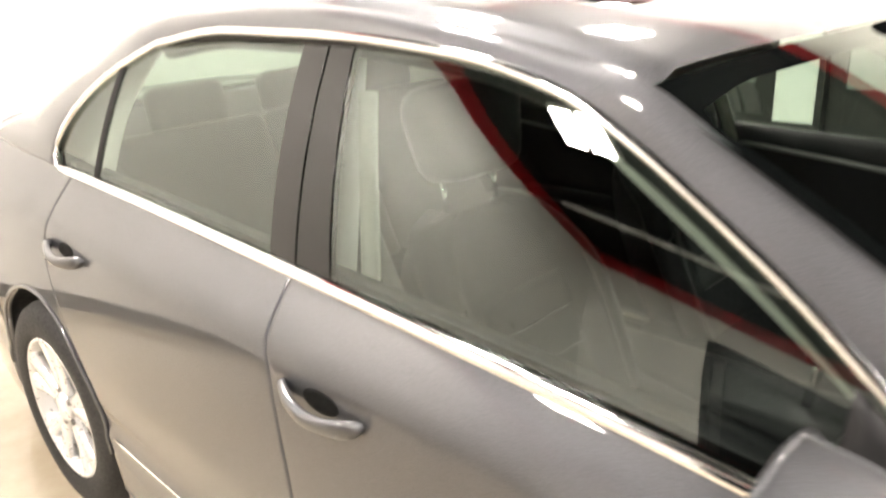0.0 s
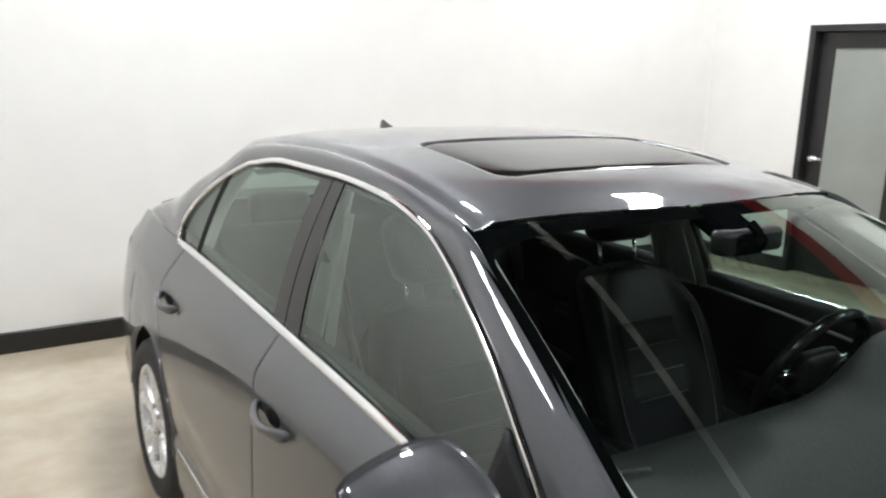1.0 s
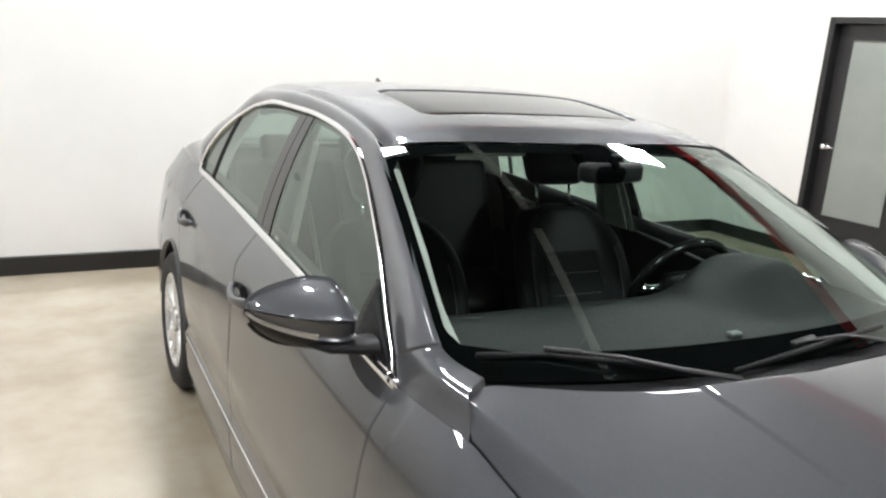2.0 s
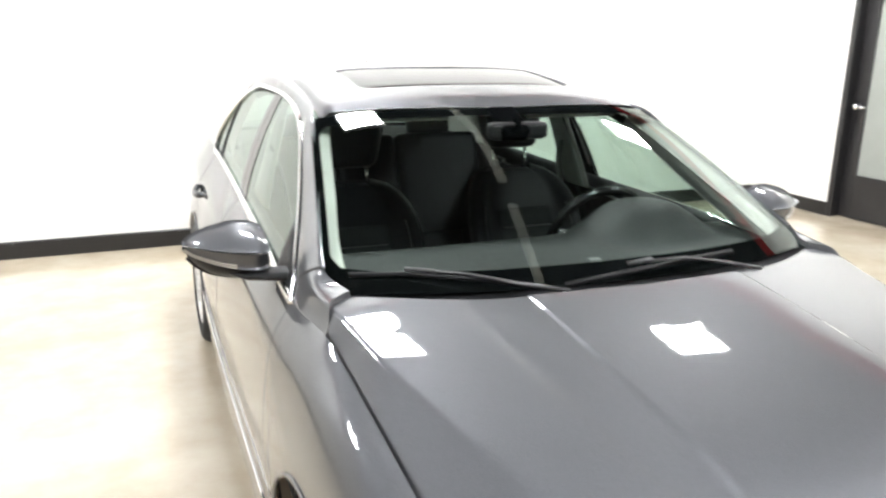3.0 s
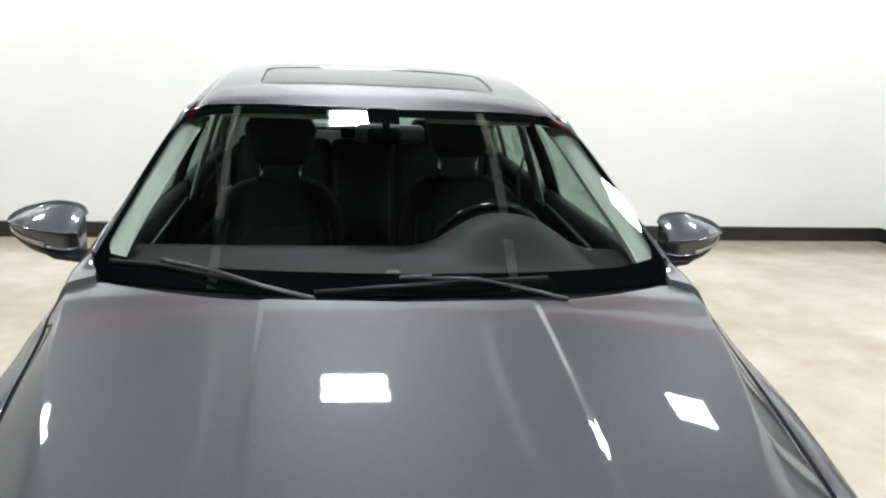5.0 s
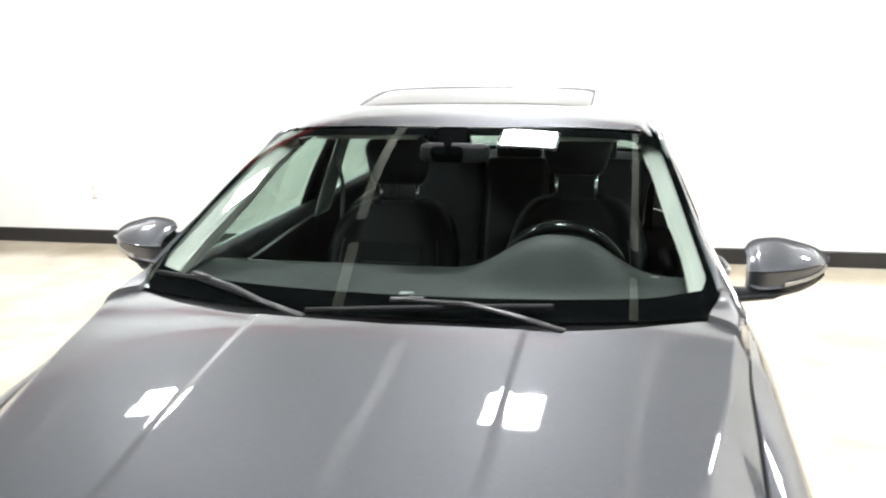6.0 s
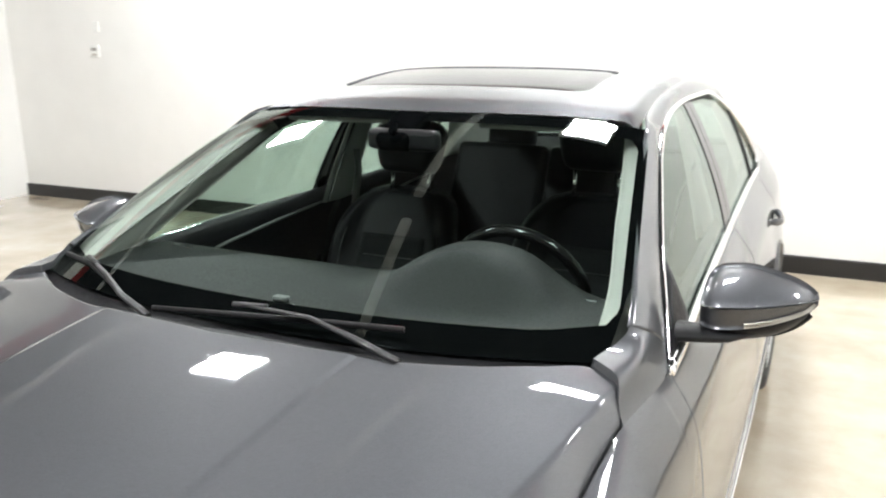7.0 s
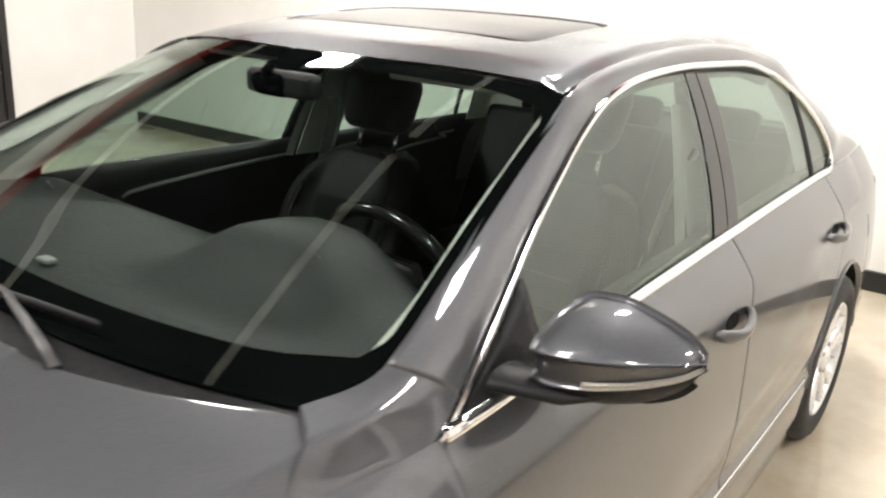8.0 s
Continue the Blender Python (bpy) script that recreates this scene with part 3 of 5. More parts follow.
extra = [(p, match(p, outline)) for p in inner] + [(match(q, inner), q) for q in outline]
extra.sort(key=lambda e: math.atan2(e[1][1] - 0.04, e[1][0]))
N = len(extra)
V, F = [], []
rings = [0, 0.012, 0.04, 0.1, 0.2, 0.3, 0.4, 0.5, 0.6, 0.7, 0.8, 0.88, 0.94, 0.98, 1.0]
for r in rings:
    for p, q in extra:
        x, y = p[0] + (q[0] - p[0]) * r, p[1] + (q[1] - p[1]) * r
        V.append((x, y, float(roof_z(x, y)) - (0.004 if r == 0 else 0)))
for k in range(len(rings) - 1):
    for i in range(N):
        j = (i + 1) % N
        F.append((k * N + i, (k + 1) * N + i, (k + 1) * N + j, k * N + j))
base = len(V)
for p, q in extra:
    V.append((p[0], p[1], float(roof_z(*p)) - 0.03))
for i in range(N):
    j = (i + 1) % N
    F.append((base + i, i, j, base + j))
link("roof", V, F, PAINT, car)
N = len(inner)
# dark glass panel in the roof
V, F = [], []
shrink = [0.0, 0.2, 0.4, 0.6, 0.8, 0.94, 1.0]
for r in shrink[1:]:
    for p in inner:
        x, y = p[0] * r * 0.988, 0.041 + (p[1] - 0.041) * r * 0.976
        V.append((x, y, float(roof_z(x, y)) - (0.0055 if r == 1.0 else 0.002)))
V.append((0, 0.041, float(roof_z(0, 0.041)) - 0.002))
for k in range(len(shrink) - 2):
    for i in range(N):
        j = (i + 1) % N
        F.append((k * N + i, (k + 1) * N + i, (k + 1) * N + j, k * N + j))
for i in range(N):
    F.append((len(V) - 1, i, (i + 1) % N))
link("sunroof_glass", V, F, ROOFGLASS, car, "dark tinted glass sunroof panel")
link("sunroof_seal", *tube([(p[0] * 0.995, 0.041 + (p[1] - 0.041) * 0.99, float(roof_z(*p)) - 0.006) for p in inner], 0.0035, 6, closed=True), RUBBER, car)

# pillars and roof rails round the side windows
def rz(x, y):
    return float(roof_z(x, y))


I = [FOOT_I, (0.745, -0.92, 1.101), (0.718, -0.80, 1.158), (0.683, -0.65, 1.229), (0.652, -0.48, 1.309), (0.626, -0.333, 1.379)]
I += [(float(roof_w(y)) - 0.004, y, rz(float(roof_w(y)) - 0.004, y) + 0.001) for y in (-0.20, 0.0, 0.3, 0.65, 0.952)]
O = [FOOT_O, (0.790, -0.83, 1.036), (0.755, -0.71, 1.102), (0.724, -0.60, 1.171), (0.690, -0.46, 1.248), (0.662, -0.34, 1.306), (0.640, -0.20, 1.36),
     (0.624, 0.0, 1.394), (0.616, 0.3, 1.408), (0.616, 0.65, 1.405), (float(side(0.952, 1.366)), 0.952, 1.366)]
key = np.linspace(0, 1, 11)
fi = [pch(key, [p[k] for p in I]) for k in range(3)]
fo = [pch(key, [p[k] for p in O]) for k in range(3)]
us, vs = np.linspace(0.0035, 1, 80), np.linspace(0, 1, 13)
G = np.empty((80, 13, 3))
for i, u in enumerate(us):
    a, b = np.array([f(u) for f in fi]), np.array([f(u) for f in fo])
    if u > 0.6:
        w = float(roof_w(a[1])) - 0.004
        a = np.array((w, a[1], rz(w, a[1]) + 0.001))
    k = float(smooth(0.42, 0.62, u))
    for j, v in enumerate(vs):
        roofed = a + (b - a) * v + np.array([0.66, 0, 0.75]) * 0.17 * np.linalg.norm(b - a) * 4 * v * (1 - v) * (1.15 - 0.3 * v)
        G[i, j] = (1 - k) * rail_row(a, b, v, 1 - float(smooth(0.3, 0.45, u))) + k * roofed
both("roof_rail", *sheet(np.concatenate([G, PILLAR[::-1, ::-1][1:]]), 0.010, 0.0, flip=True), PAINT, car)

# chrome round the side windows
loop_up = [(0.826, -0.95, 0.974), (0.816, -0.918, 0.988)] + [tuple(f(u) for f in fo) for u in np.linspace(0, 1, 44)]
loop_down = [(float(side(y, z)) + 0.001, y, z) for y, z in ((1.03, 1.338), (1.10, 1.309), (1.17, 1.275), (1.24, 1.233), (1.30, 1.187), (1.345, 1.14), (1.370, 1.095), (1.374, 1.065), (1.362, 1.043), (1.335, 1.037))]
belt_run = [(float(top_x(y)) + 0.001, y, float(top_z(y)) + 0.003) for y in np.linspace(1.335, -0.942, 50)]


def strip(points, width, proud, lean):
    """A flat bright moulding along points; lean: how its width tips (x, z)."""
    pts = np.array(points)
    w = np.array([lean[0], 0, lean[1]]) * width
    o = np.array([lean[1], 0, -lean[0]]) * proud
    prof = [(-0.5, -0.5), (-0.5, 0.6), (-0.3, 1.0), (0.3, 1.0), (0.5, 0.6), (0.5, -0.5)]
    V, F = [], []
    for p in pts:
        for a, b in prof:
            V.append(p + w * a + o * b)
    m = len(prof)
    for i in range(len(pts) - 1):
        for k in range(m):
            F.append((i * m + k, i * m + (k + 1) % m, (i + 1) * m + (k + 1) % m, (i + 1) * m + k))
    F.append(tuple(range(m))[::-1])
    F.append(tuple(range((len(pts) - 1) * m, len(pts) * m)))
    return V, F


both("window_trim", *tube(loop_up + loop_down, [0.004, 0.007] + [0.0095] * (len(loop_up) + len(loop_down) - 2), 8, flat=1.0), CHROME, car, "bright chrome window surround")
both("belt_trim", *strip(belt_run, 0.024, 0.009, (-0.42, 0.90)), CHROME, car, "bright chrome belt moulding")
both("window_seal", *tube([(x - 0.012, y + 0.004, z - 0.013) for x, y, z in loop_up[6:]], 0.008, 6), RUBBER, car)

both("window_frame", *tube([(x - 0.032, y + 0.012, z - 0.024) for x, y, z in loop_up[4:]], 0.017, 8), RUBBER, car, "black inner window frame")

# side glass, black pillar covers
pillar_f = pch([1.0, 1.4], [0.160, 0.254])
pillar_b = pch([1.0, 1.4], [0.345, 0.40])
pillar_m = pch([1.0, 1.4], [0.262, 0.322])
div = pch([1.0, 1.33], [1.138, 1.098])


def rail_under(y):
    return float(rail_z(y)) - 0.006


side_panel("front_side_glass", const(-0.925), lambda z: float(pillar_f(z)), lambda y: float(top_z(y)) + 0.004, rail_under, GLASS, door_l[0], nu=40, nv=14, inset=0.006, skirt=0.0, roll=0.0)
side_panel("rear_side_glass", lambda z: float(pillar_b(z)), lambda z: float(div(z)), lambda y: float(top_z(y)) + 0.004, rail_under, GLASS, door_r[0], nu=30, nv=14, inset=0.006, skirt=0.0, roll=0.0)
side_panel("quarter_glass", lambda z: float(div(z)), const(1.370), lambda y: float(top_z(y)) + 0.004, rail_under, GLASS, door_r[0], nu=20, nv=12, inset=0.006, skirt=0.0, roll=0.0)
side_panel("front_pillar_cover", lambda z: float(pillar_f(z)), lambda z: float(pillar_m(z)) - 0.003, lambda y: float(top_z(y)) + 0.004, rail_under, BLACK, door_l[0], nu=9, nv=14, inset=0.003, roll=0.0012)
side_panel("rear_pillar_cover", lambda z: float(pillar_m(z)) + 0.003, lambda z: float(pillar_b(z)), lambda y: float(top_z(y)) + 0.004, rail_under, BLACK, door_r[0], nu=9, nv=14, inset=0.003, roll=0.0012)
both("divider_bar", *tube([(float(side(y, z)) - 0.008, y, z) for z, y in [(z, float(div(z))) for z in np.linspace(1.03, 1.318, 8)]], 0.010, 6), RUBBER, door_r[0])

# windscreen, rear window
def screen_grid(top, low, bulge, nu=40, nv=30):
    G = np.empty((nu, nv, 3))
    for i, s in enumerate(np.linspace(-1, 1, nu)):
        a, b = np.array(low(s)), np.array(top(s))
        for j, v in enumerate(np.linspace(0, 1, nv)):
            G[i, j] = a + (b - a) * v + np.array([0, -0.45, 0.9]) * (bulge * (v - v**4) - 0.010 * abs(s)**7)
    return G


ws_low = lambda s: (0.772 * s, -1.20 + 0.145 * abs(s)**2.6, 1.030 + 0.004 * abs(s))
ws_top = lambda s: (0.632 * s, float(header(0.622 * s)) - 0.004, 1.401 - 0.022 * abs(s)**3)
WS = screen_grid(ws_top, ws_low, 0.028)
link("windscreen", *sheet(WS, 0.0, 0.0), SCREEN, car, "clear laminated windscreen with black ceramic border")


def border(G, wl, wt, ws, drop, nn=(0, -0.42, 0.9)):
    """The dark printed border just under a pane."""
    n0, n1 = G.shape[:2]

    def at(u, v):
        i, j = min(u * (n0 - 1), n0 - 1.001), min(v * (n1 - 1), n1 - 1.001)
        a, b = int(i), int(j)
        p, q = i - a, j - b
        g = (G[a, b] * (1 - p) * (1 - q) + G[a + 1, b] * p * (1 - q) + G[a, b + 1] * (1 - p) * q + G[a + 1, b + 1] * p * q)
        return g - np.array(nn) * drop
    inner_loop, outer_loop = [], []
    for k in range(160):
        a = 2 * math.pi * k / 160
        c, s = math.cos(a), math.sin(a)
        m = max(abs(c), abs(s))
        c, s = c / m, s / m
        outer_loop.append(at((c + 1) / 2, (s + 1) / 2))
        u0, v0 = (c + 1) / 2, (s + 1) / 2
        u1, v1 = ws + (1 - 2 * ws) * u0, wl + (1 - wl - wt) * v0
        corner = max(0, abs(c) + abs(s) - 1.82) * 0.22
        u1 -= corner * math.copysign(0.35, c)
        v1 -= corner * math.copysign(0.7, s)
        inner_loop.append(at(u1, v1))
    V = outer_loop + inner_loop
    F = [(k, (k + 1) % 160, 160 + (k + 1) % 160, 160 + k) for k in range(160)]
    return V, F


link("windscreen_border", *border(WS, 0.09, 0.06, 0.017, 0.004), FRIT, car, "black ceramic edge of the windscreen")
RW = np.empty((40, 30, 3))
for i, q in enumerate(np.linspace(-1, 1, 40)):
    for j, v in enumerate(np.linspace(0, 1, 30)):
        e = [float(f(0.765 * v)) for f in fb]
        RW[i, j] = (e[0] * q, e[1] + 0.03 * (1 - q * q) * (1 - v), e[2] + (0.012 + 0.045 * v) * (1 - q**4))
link("rear_window", *sheet(RW, 0.0, 0.0, flip=True), GLASS, car, "tinted rear window")
link("rear_window_border", *border(RW, 0.09, 0.06, 0.03, 0.004, (0, 0.5, 0.86)), FRIT, car)
# boot lid and tail
us, vs = np.linspace(-1, 1, 30), steps(16, 0.01)
G = np.empty((30, len(vs), 3))
for i, s in enumerate(us):
    for j, v in enumerate(vs):
        y = 2.012 - 0.03 * s * s + 0.36 * v - 0.12 * abs(s)**3 * v
        half = 0.695 - 0.09 * v
        G[i, j] = (s * half, y, 1.062 - 0.014 * abs(s)**3 - 0.012 * v + 0.012 * smooth(0.8, 1.0, v))
link("boot_lid", *sheet(G, 0.02, 0.003), PAINT, car)


def nose(y0, depth_fn, z0, z1, sgn, nz=14, na=40, n=2.6, t0=0.0, t1=math.pi):
    """The rounded end of the car between two heights, from one flank round to the other."""
    G = np.empty((na, nz, 3))
    for j, z in enumerate(np.linspace(z0, z1, nz)):
        a = float(side(y0, z))
        b = depth_fn(z)
        for i, w in enumerate(np.linspace(t0, t1, na)):
            c, s = math.cos(w), math.sin(w)
            back = b * abs(s)**(2 / n)
            taper = 1 - 0.26 * back if sgn > 0 else 1.0
            G[i, j] = (taper * a * math.copysign(abs(c)**(2 / n), c), y0 + sgn * back, z)
    return G


f_depth = pch([0.15, 0.3, 0.45, 0.58, 0.68, 0.76], [0.34, 0.41, 0.425, 0.41, 0.36, 0.30])
r_depth = pch([0.15, 0.3, 0.5, 0.62, 0.8, 1.07], [0.40, 0.46, 0.48, 0.47, 0.41, 0.40])
link("front_bumper", *sheet(nose(-1.905, f_depth, 0.16, 0.585, -1, 16, 60), 0.02, 0.002, flip=True), PAINT, car)
link("grille", *sheet(nose(-1.905, lambda z: f_depth(z) - 0.012, 0.59, 0.70, -1, 6, 30, t0=math.pi / 2 - 0.30, t1=math.pi / 2 + 0.30), 0.02, 0.001, flip=True), BLACK, car, "black radiator grille with chrome bars")
for k in range(3):
    z = 0.605 + 0.035 * k
    g = nose(-1.905, lambda zz: f_depth(zz) + 0.002, z, z + 0.014, -1, 3, 30, t0=math.pi / 2 - 0.295, t1=math.pi / 2 + 0.295)
    link("grille_bar", *sheet(g, 0.01, 0.001, flip=True), CHROME, car)
for t0, t1 in ((0.02, math.pi / 2 - 0.31), (math.pi / 2 + 0.31, math.pi - 0.02)):
    link("headlight", *sheet(nose(-1.905, f_depth, 0.59, 0.735, -1, 8, 30, t0=t0, t1=t1), 0.02, 0.002, flip=True), LENS, car, "clear wraparound headlight")
link("front_panel", *sheet(nose(-1.905, lambda z: f_depth(z) - 0.03, 0.55, 0.80, -1, 8, 40), 0.0, 0.0, flip=True), DARK, car)
link("lower_intake", *sheet(nose(-1.905, lambda z: f_depth(z) + 0.003, 0.24, 0.36, -1, 5, 30, t0=math.pi / 2 - 0.36, t1=math.pi / 2 + 0.36), 0.01, 0.001, flip=True), PLASTIC, car)
link("rear_bumper", *sheet(nose(2.0505, r_depth, 0.16, 0.66, 1, 14, 50), 0.006, 0.0), PAINT, car)
tail = nose(2.0505, r_depth, 0.664, 1.044, 1, 24, 50)
tuck = smooth(0.93, 1.055, tail[..., 2])**1.6
tail[..., 0] *= 1 - 0.05 * tuck
tail[..., 1] -= 0.10 * tuck * smooth(2.05, 2.35, tail[..., 1])
link("tail_panel", *sheet(tail, 0.006, 0.0), PAINT, car)
for t0, t1 in ((0.34, 0.72), (math.pi - 0.72, math.pi - 0.34)):
    link("tail_light", *sheet(nose(2.053, lambda z: r_depth(z) + 0.004, 0.80, 0.98, 1, 8, 20, t0=t0, t1=t1), 0.01, 0.002), REDLENS, car, "red wraparound tail light")

# wheel arch lips and the thin bright line low on the doors
for hub in (-HUB_Y, HUB_Y):
    lip = []
    for k in range(33):
        a = math.pi * (0.02 + 0.96 * k / 32)
        y, z = hub + (ARCH + 0.006) * math.cos(a), HUB_Z + (ARCH + 0.006) * math.sin(a)
        lip.append((float(side(y, z)) + 0.001, y, z))
    both("arch_lip", *tube(lip, 0.0065, 8), PAINT, car)
# a thin chrome rod laid along the lower crease of the doors
line = [(float(side(y, 0.41)) + 0.002, y, 0.408 - 0.012 * float(smooth(0.9, -0.9, y))) for y in np.linspace(0.98, -0.90, 40)]
both("lower_line", *tube(line, 0.0028, 6), CHROME, car, "thin bright moulding low on the doors")

# dark inside of the body behind the panel gaps, floor pan and wheel wells
part("floor_pan", box_bm((1.55, 3.9, 0.05), (0, 0.1, 0.22), 0.01), DARK, car, soft=False)
for hub in (-HUB_Y, HUB_Y):
    for sgn in (1, -1):
        V, F = [], []
        for k in range(25):
            a = math.pi * k / 24
            for x in (0.60, 0.86 if hub < 0 else 0.858):
                V.append((sgn * x, hub + (ARCH + 0.012) * math.cos(a), HUB_Z + (ARCH + 0.012) * math.sin(a)))
        for k in range(24):
            F.append((2 * k, 2 * k + 1, 2 * k + 3, 2 * k + 2))
        b = len(V)
        V.append((sgn * 0.60, hub, HUB_Z - 0.1))
        F += [(2 * k, 2 * k + 2, b) for k in range(24)]
        link("wheel_well", V, F, DARK, car)
for y0, y1, zt in ((-0.97, -0.92, 0.96), (0.18, 0.33, 1.0), (1.02, 1.30, 1.02)):
    G = np.array([[(float(side(y, z)) - 0.03, y, z) for z in np.linspace(0.2, zt - 0.02, 14)] for y in np.linspace(y0, y1, 5)])
    both("door_jamb", *sheet(G, 0.0, 0.0), DARK, car)
G = np.array([[(float(top_x(y)) - 0.03 + o, y, float(top_z(y)) - 0.03 - 0.02 * abs(o) / 0.03) for o in (-0.05, 0.0, 0.02)] for y in np.linspace(-1.9, -1.1, 20)])
both("hood_gutter", *sheet(G, 0.0, 0.0), DARK, car)

# cowl below the windscreen
G = np.empty((40, 6, 3))
for i, s in enumerate(np.linspace(-1, 1, 40)):
    a = np.array((0.72 * s, float(hood_rear(min(0.9, abs(s) * 0.9))) - 0.03, float(hood_c(-1.25)) - 0.045 - 0.01 * abs(s)))
    b = np.array(ws_low(s)) + np.array((0, 0.02, -0.008))
    for j, v in enumerate(np.linspace(0, 1, 6)):
        G[i, j] = a + (b - a) * v
link("cowl_panel", *sheet(G, 0.0, 0.0), PLASTIC, car, "black plastic cowl under the windscreen")

# door mirrors: a domed cap over a forward crease, an upright face, a flat black foot
MX = [0.856, 0.863, 0.884, 0.93, 0.98, 1.02, 1.045, 1.058]
m_front = pch(MX, [-0.772, -0.790, -0.798, -0.790, -0.766, -0.733, -0.700, -0.668])
m_back = pch(MX, [-0.668, -0.662, -0.658, -0.658, -0.658, -0.658, -0.660, -0.662])
m_top = pch(MX, [1.096, 1.109, 1.119, 1.124, 1.115, 1.103, 1.090, 1.079])
m_edge = pch(MX, [1.066, 1.068, 1.070, 1.073, 1.076, 1.078, 1.077, 1.074])
m_step = pch(MX, [1.024, 1.024, 1.025, 1.030, 1.038, 1.047, 1.054, 1.061])
m_low = pch(MX, [0.986, 0.981, 0.978, 0.979, 0.989, 1.009, 1.033, 1.054])


def mirror_part(rows, x0=0.856, x1=1.058, nx=36):
    """Skin of the mirror from rows(x), a list of (y, z) from back to front to below."""
    xs = x0 + (x1 - x0) * np.sin(np.linspace(0, 1, nx) * math.pi / 2)
    return np.array([[(x, y, z) for y, z in rows(x)] for x in xs])


def cap_rows(x):
    f, b, t, e = (float(g(x)) for g in (m_front, m_back, m_top, m_edge))
    return [(b + (f - b) * math.cos(a)**1.25, e + (t - e) * math.sin(a)**1.4) for a in np.linspace(math.pi / 2, 0, 22)]


def face_rows(x, top=0.0, low=1.0, out=0.0):
    f, e, q = float(m_front(x)), float(m_edge(x)) - 0.0015, float(m_step(x))
    return [(f + 0.003 + 0.010 * v * v - out, e + (q - e) * v) for v in np.linspace(top, low, 7)]


def foot_rows(x):
    f, b, q, w = (float(g(x)) for g in (m_front, m_back, m_step, m_low))
    return [(f + 0.015 + (b - f - 0.02) * (1 - math.cos(a)), q - 0.0015 + (w - q) * math.sin(a)) for a in np.linspace(0, math.pi / 2, 12)]


for sgn in (1, -1):
    mirror = new("door_mirror")
    mirror.parent = car
    tagged(mirror, "grey door mirror with chrome lined turn signal")

    def put(name, V, F, mat, label=""):
        if sgn < 0:
            V, F = mirrored(V, F)
        return link(name, V, F, mat, mirror, label)
    put("mirror_cap", *sheet(mirror_part(cap_rows), 0.008, 0.0015), PAINT)
    put("lower_housing", *sheet(mirror_part(face_rows), 0.008, 0.0005), PAINT)
    put("turn_signal", *sheet(mirror_part(lambda x: face_rows(x, 0.76, 0.98, 0.0015), 0.935), 0.006, 0.001), AMBER, "clear turn signal strip")
    put("mirror_base", *sheet(mirror_part(foot_rows), 0.008, 0.001), PLASTIC)
    side_rows = [(0.8565, y, z) for y, z in cap_rows(0.856) + face_rows(0.856) + foot_rows(0.856)]
    put("inner_cover", side_rows, [tuple(range(len(side_rows)))], BLACK)
    G = np.empty((18, 12, 3))
    for i, x in enumerate(np.linspace(0.860, 1.05, 18)):
        for j, v in enumerate(np.linspace(0.03, 0.95, 12)):
            G[i, j] = (x, float(m_back(x)) - 0.004, float(m_low(x)) * (1 - v) + float(m_top(x)) * v)
    put("mirror_glass", *sheet(G, 0.0, 0.0, flip=True), CHROME, "mirror glass")
    put("mirror_arm", *tube([(0.770, -0.785, 1.002), (0.81, -0.778, 1.003), (0.85, -0.770, 1.003), (0.90, -0.755, 1.004), (0.95, -0.735, 1.010)], [0.056, 0.048, 0.042, 0.040, 0.02], 16, flat=0.38), PLASTIC)
    G = np.empty((12, 6, 3))
    for i, y in enumerate(np.linspace(-0.925, -0.665, 12)):
        lo, hi = float(top_z(y)) + 0.006, rail_under(y) - 0.008
        for j, v in enumerate(np.linspace(0, 1, 6)):
            z = lo + max(hi - lo, 0.004) * v
            G[i, j] = (float(side(y, z)) + 0.002, y, z)
    put("sail_panel", *sheet(G, 0.006, 0.0005), PLASTIC)

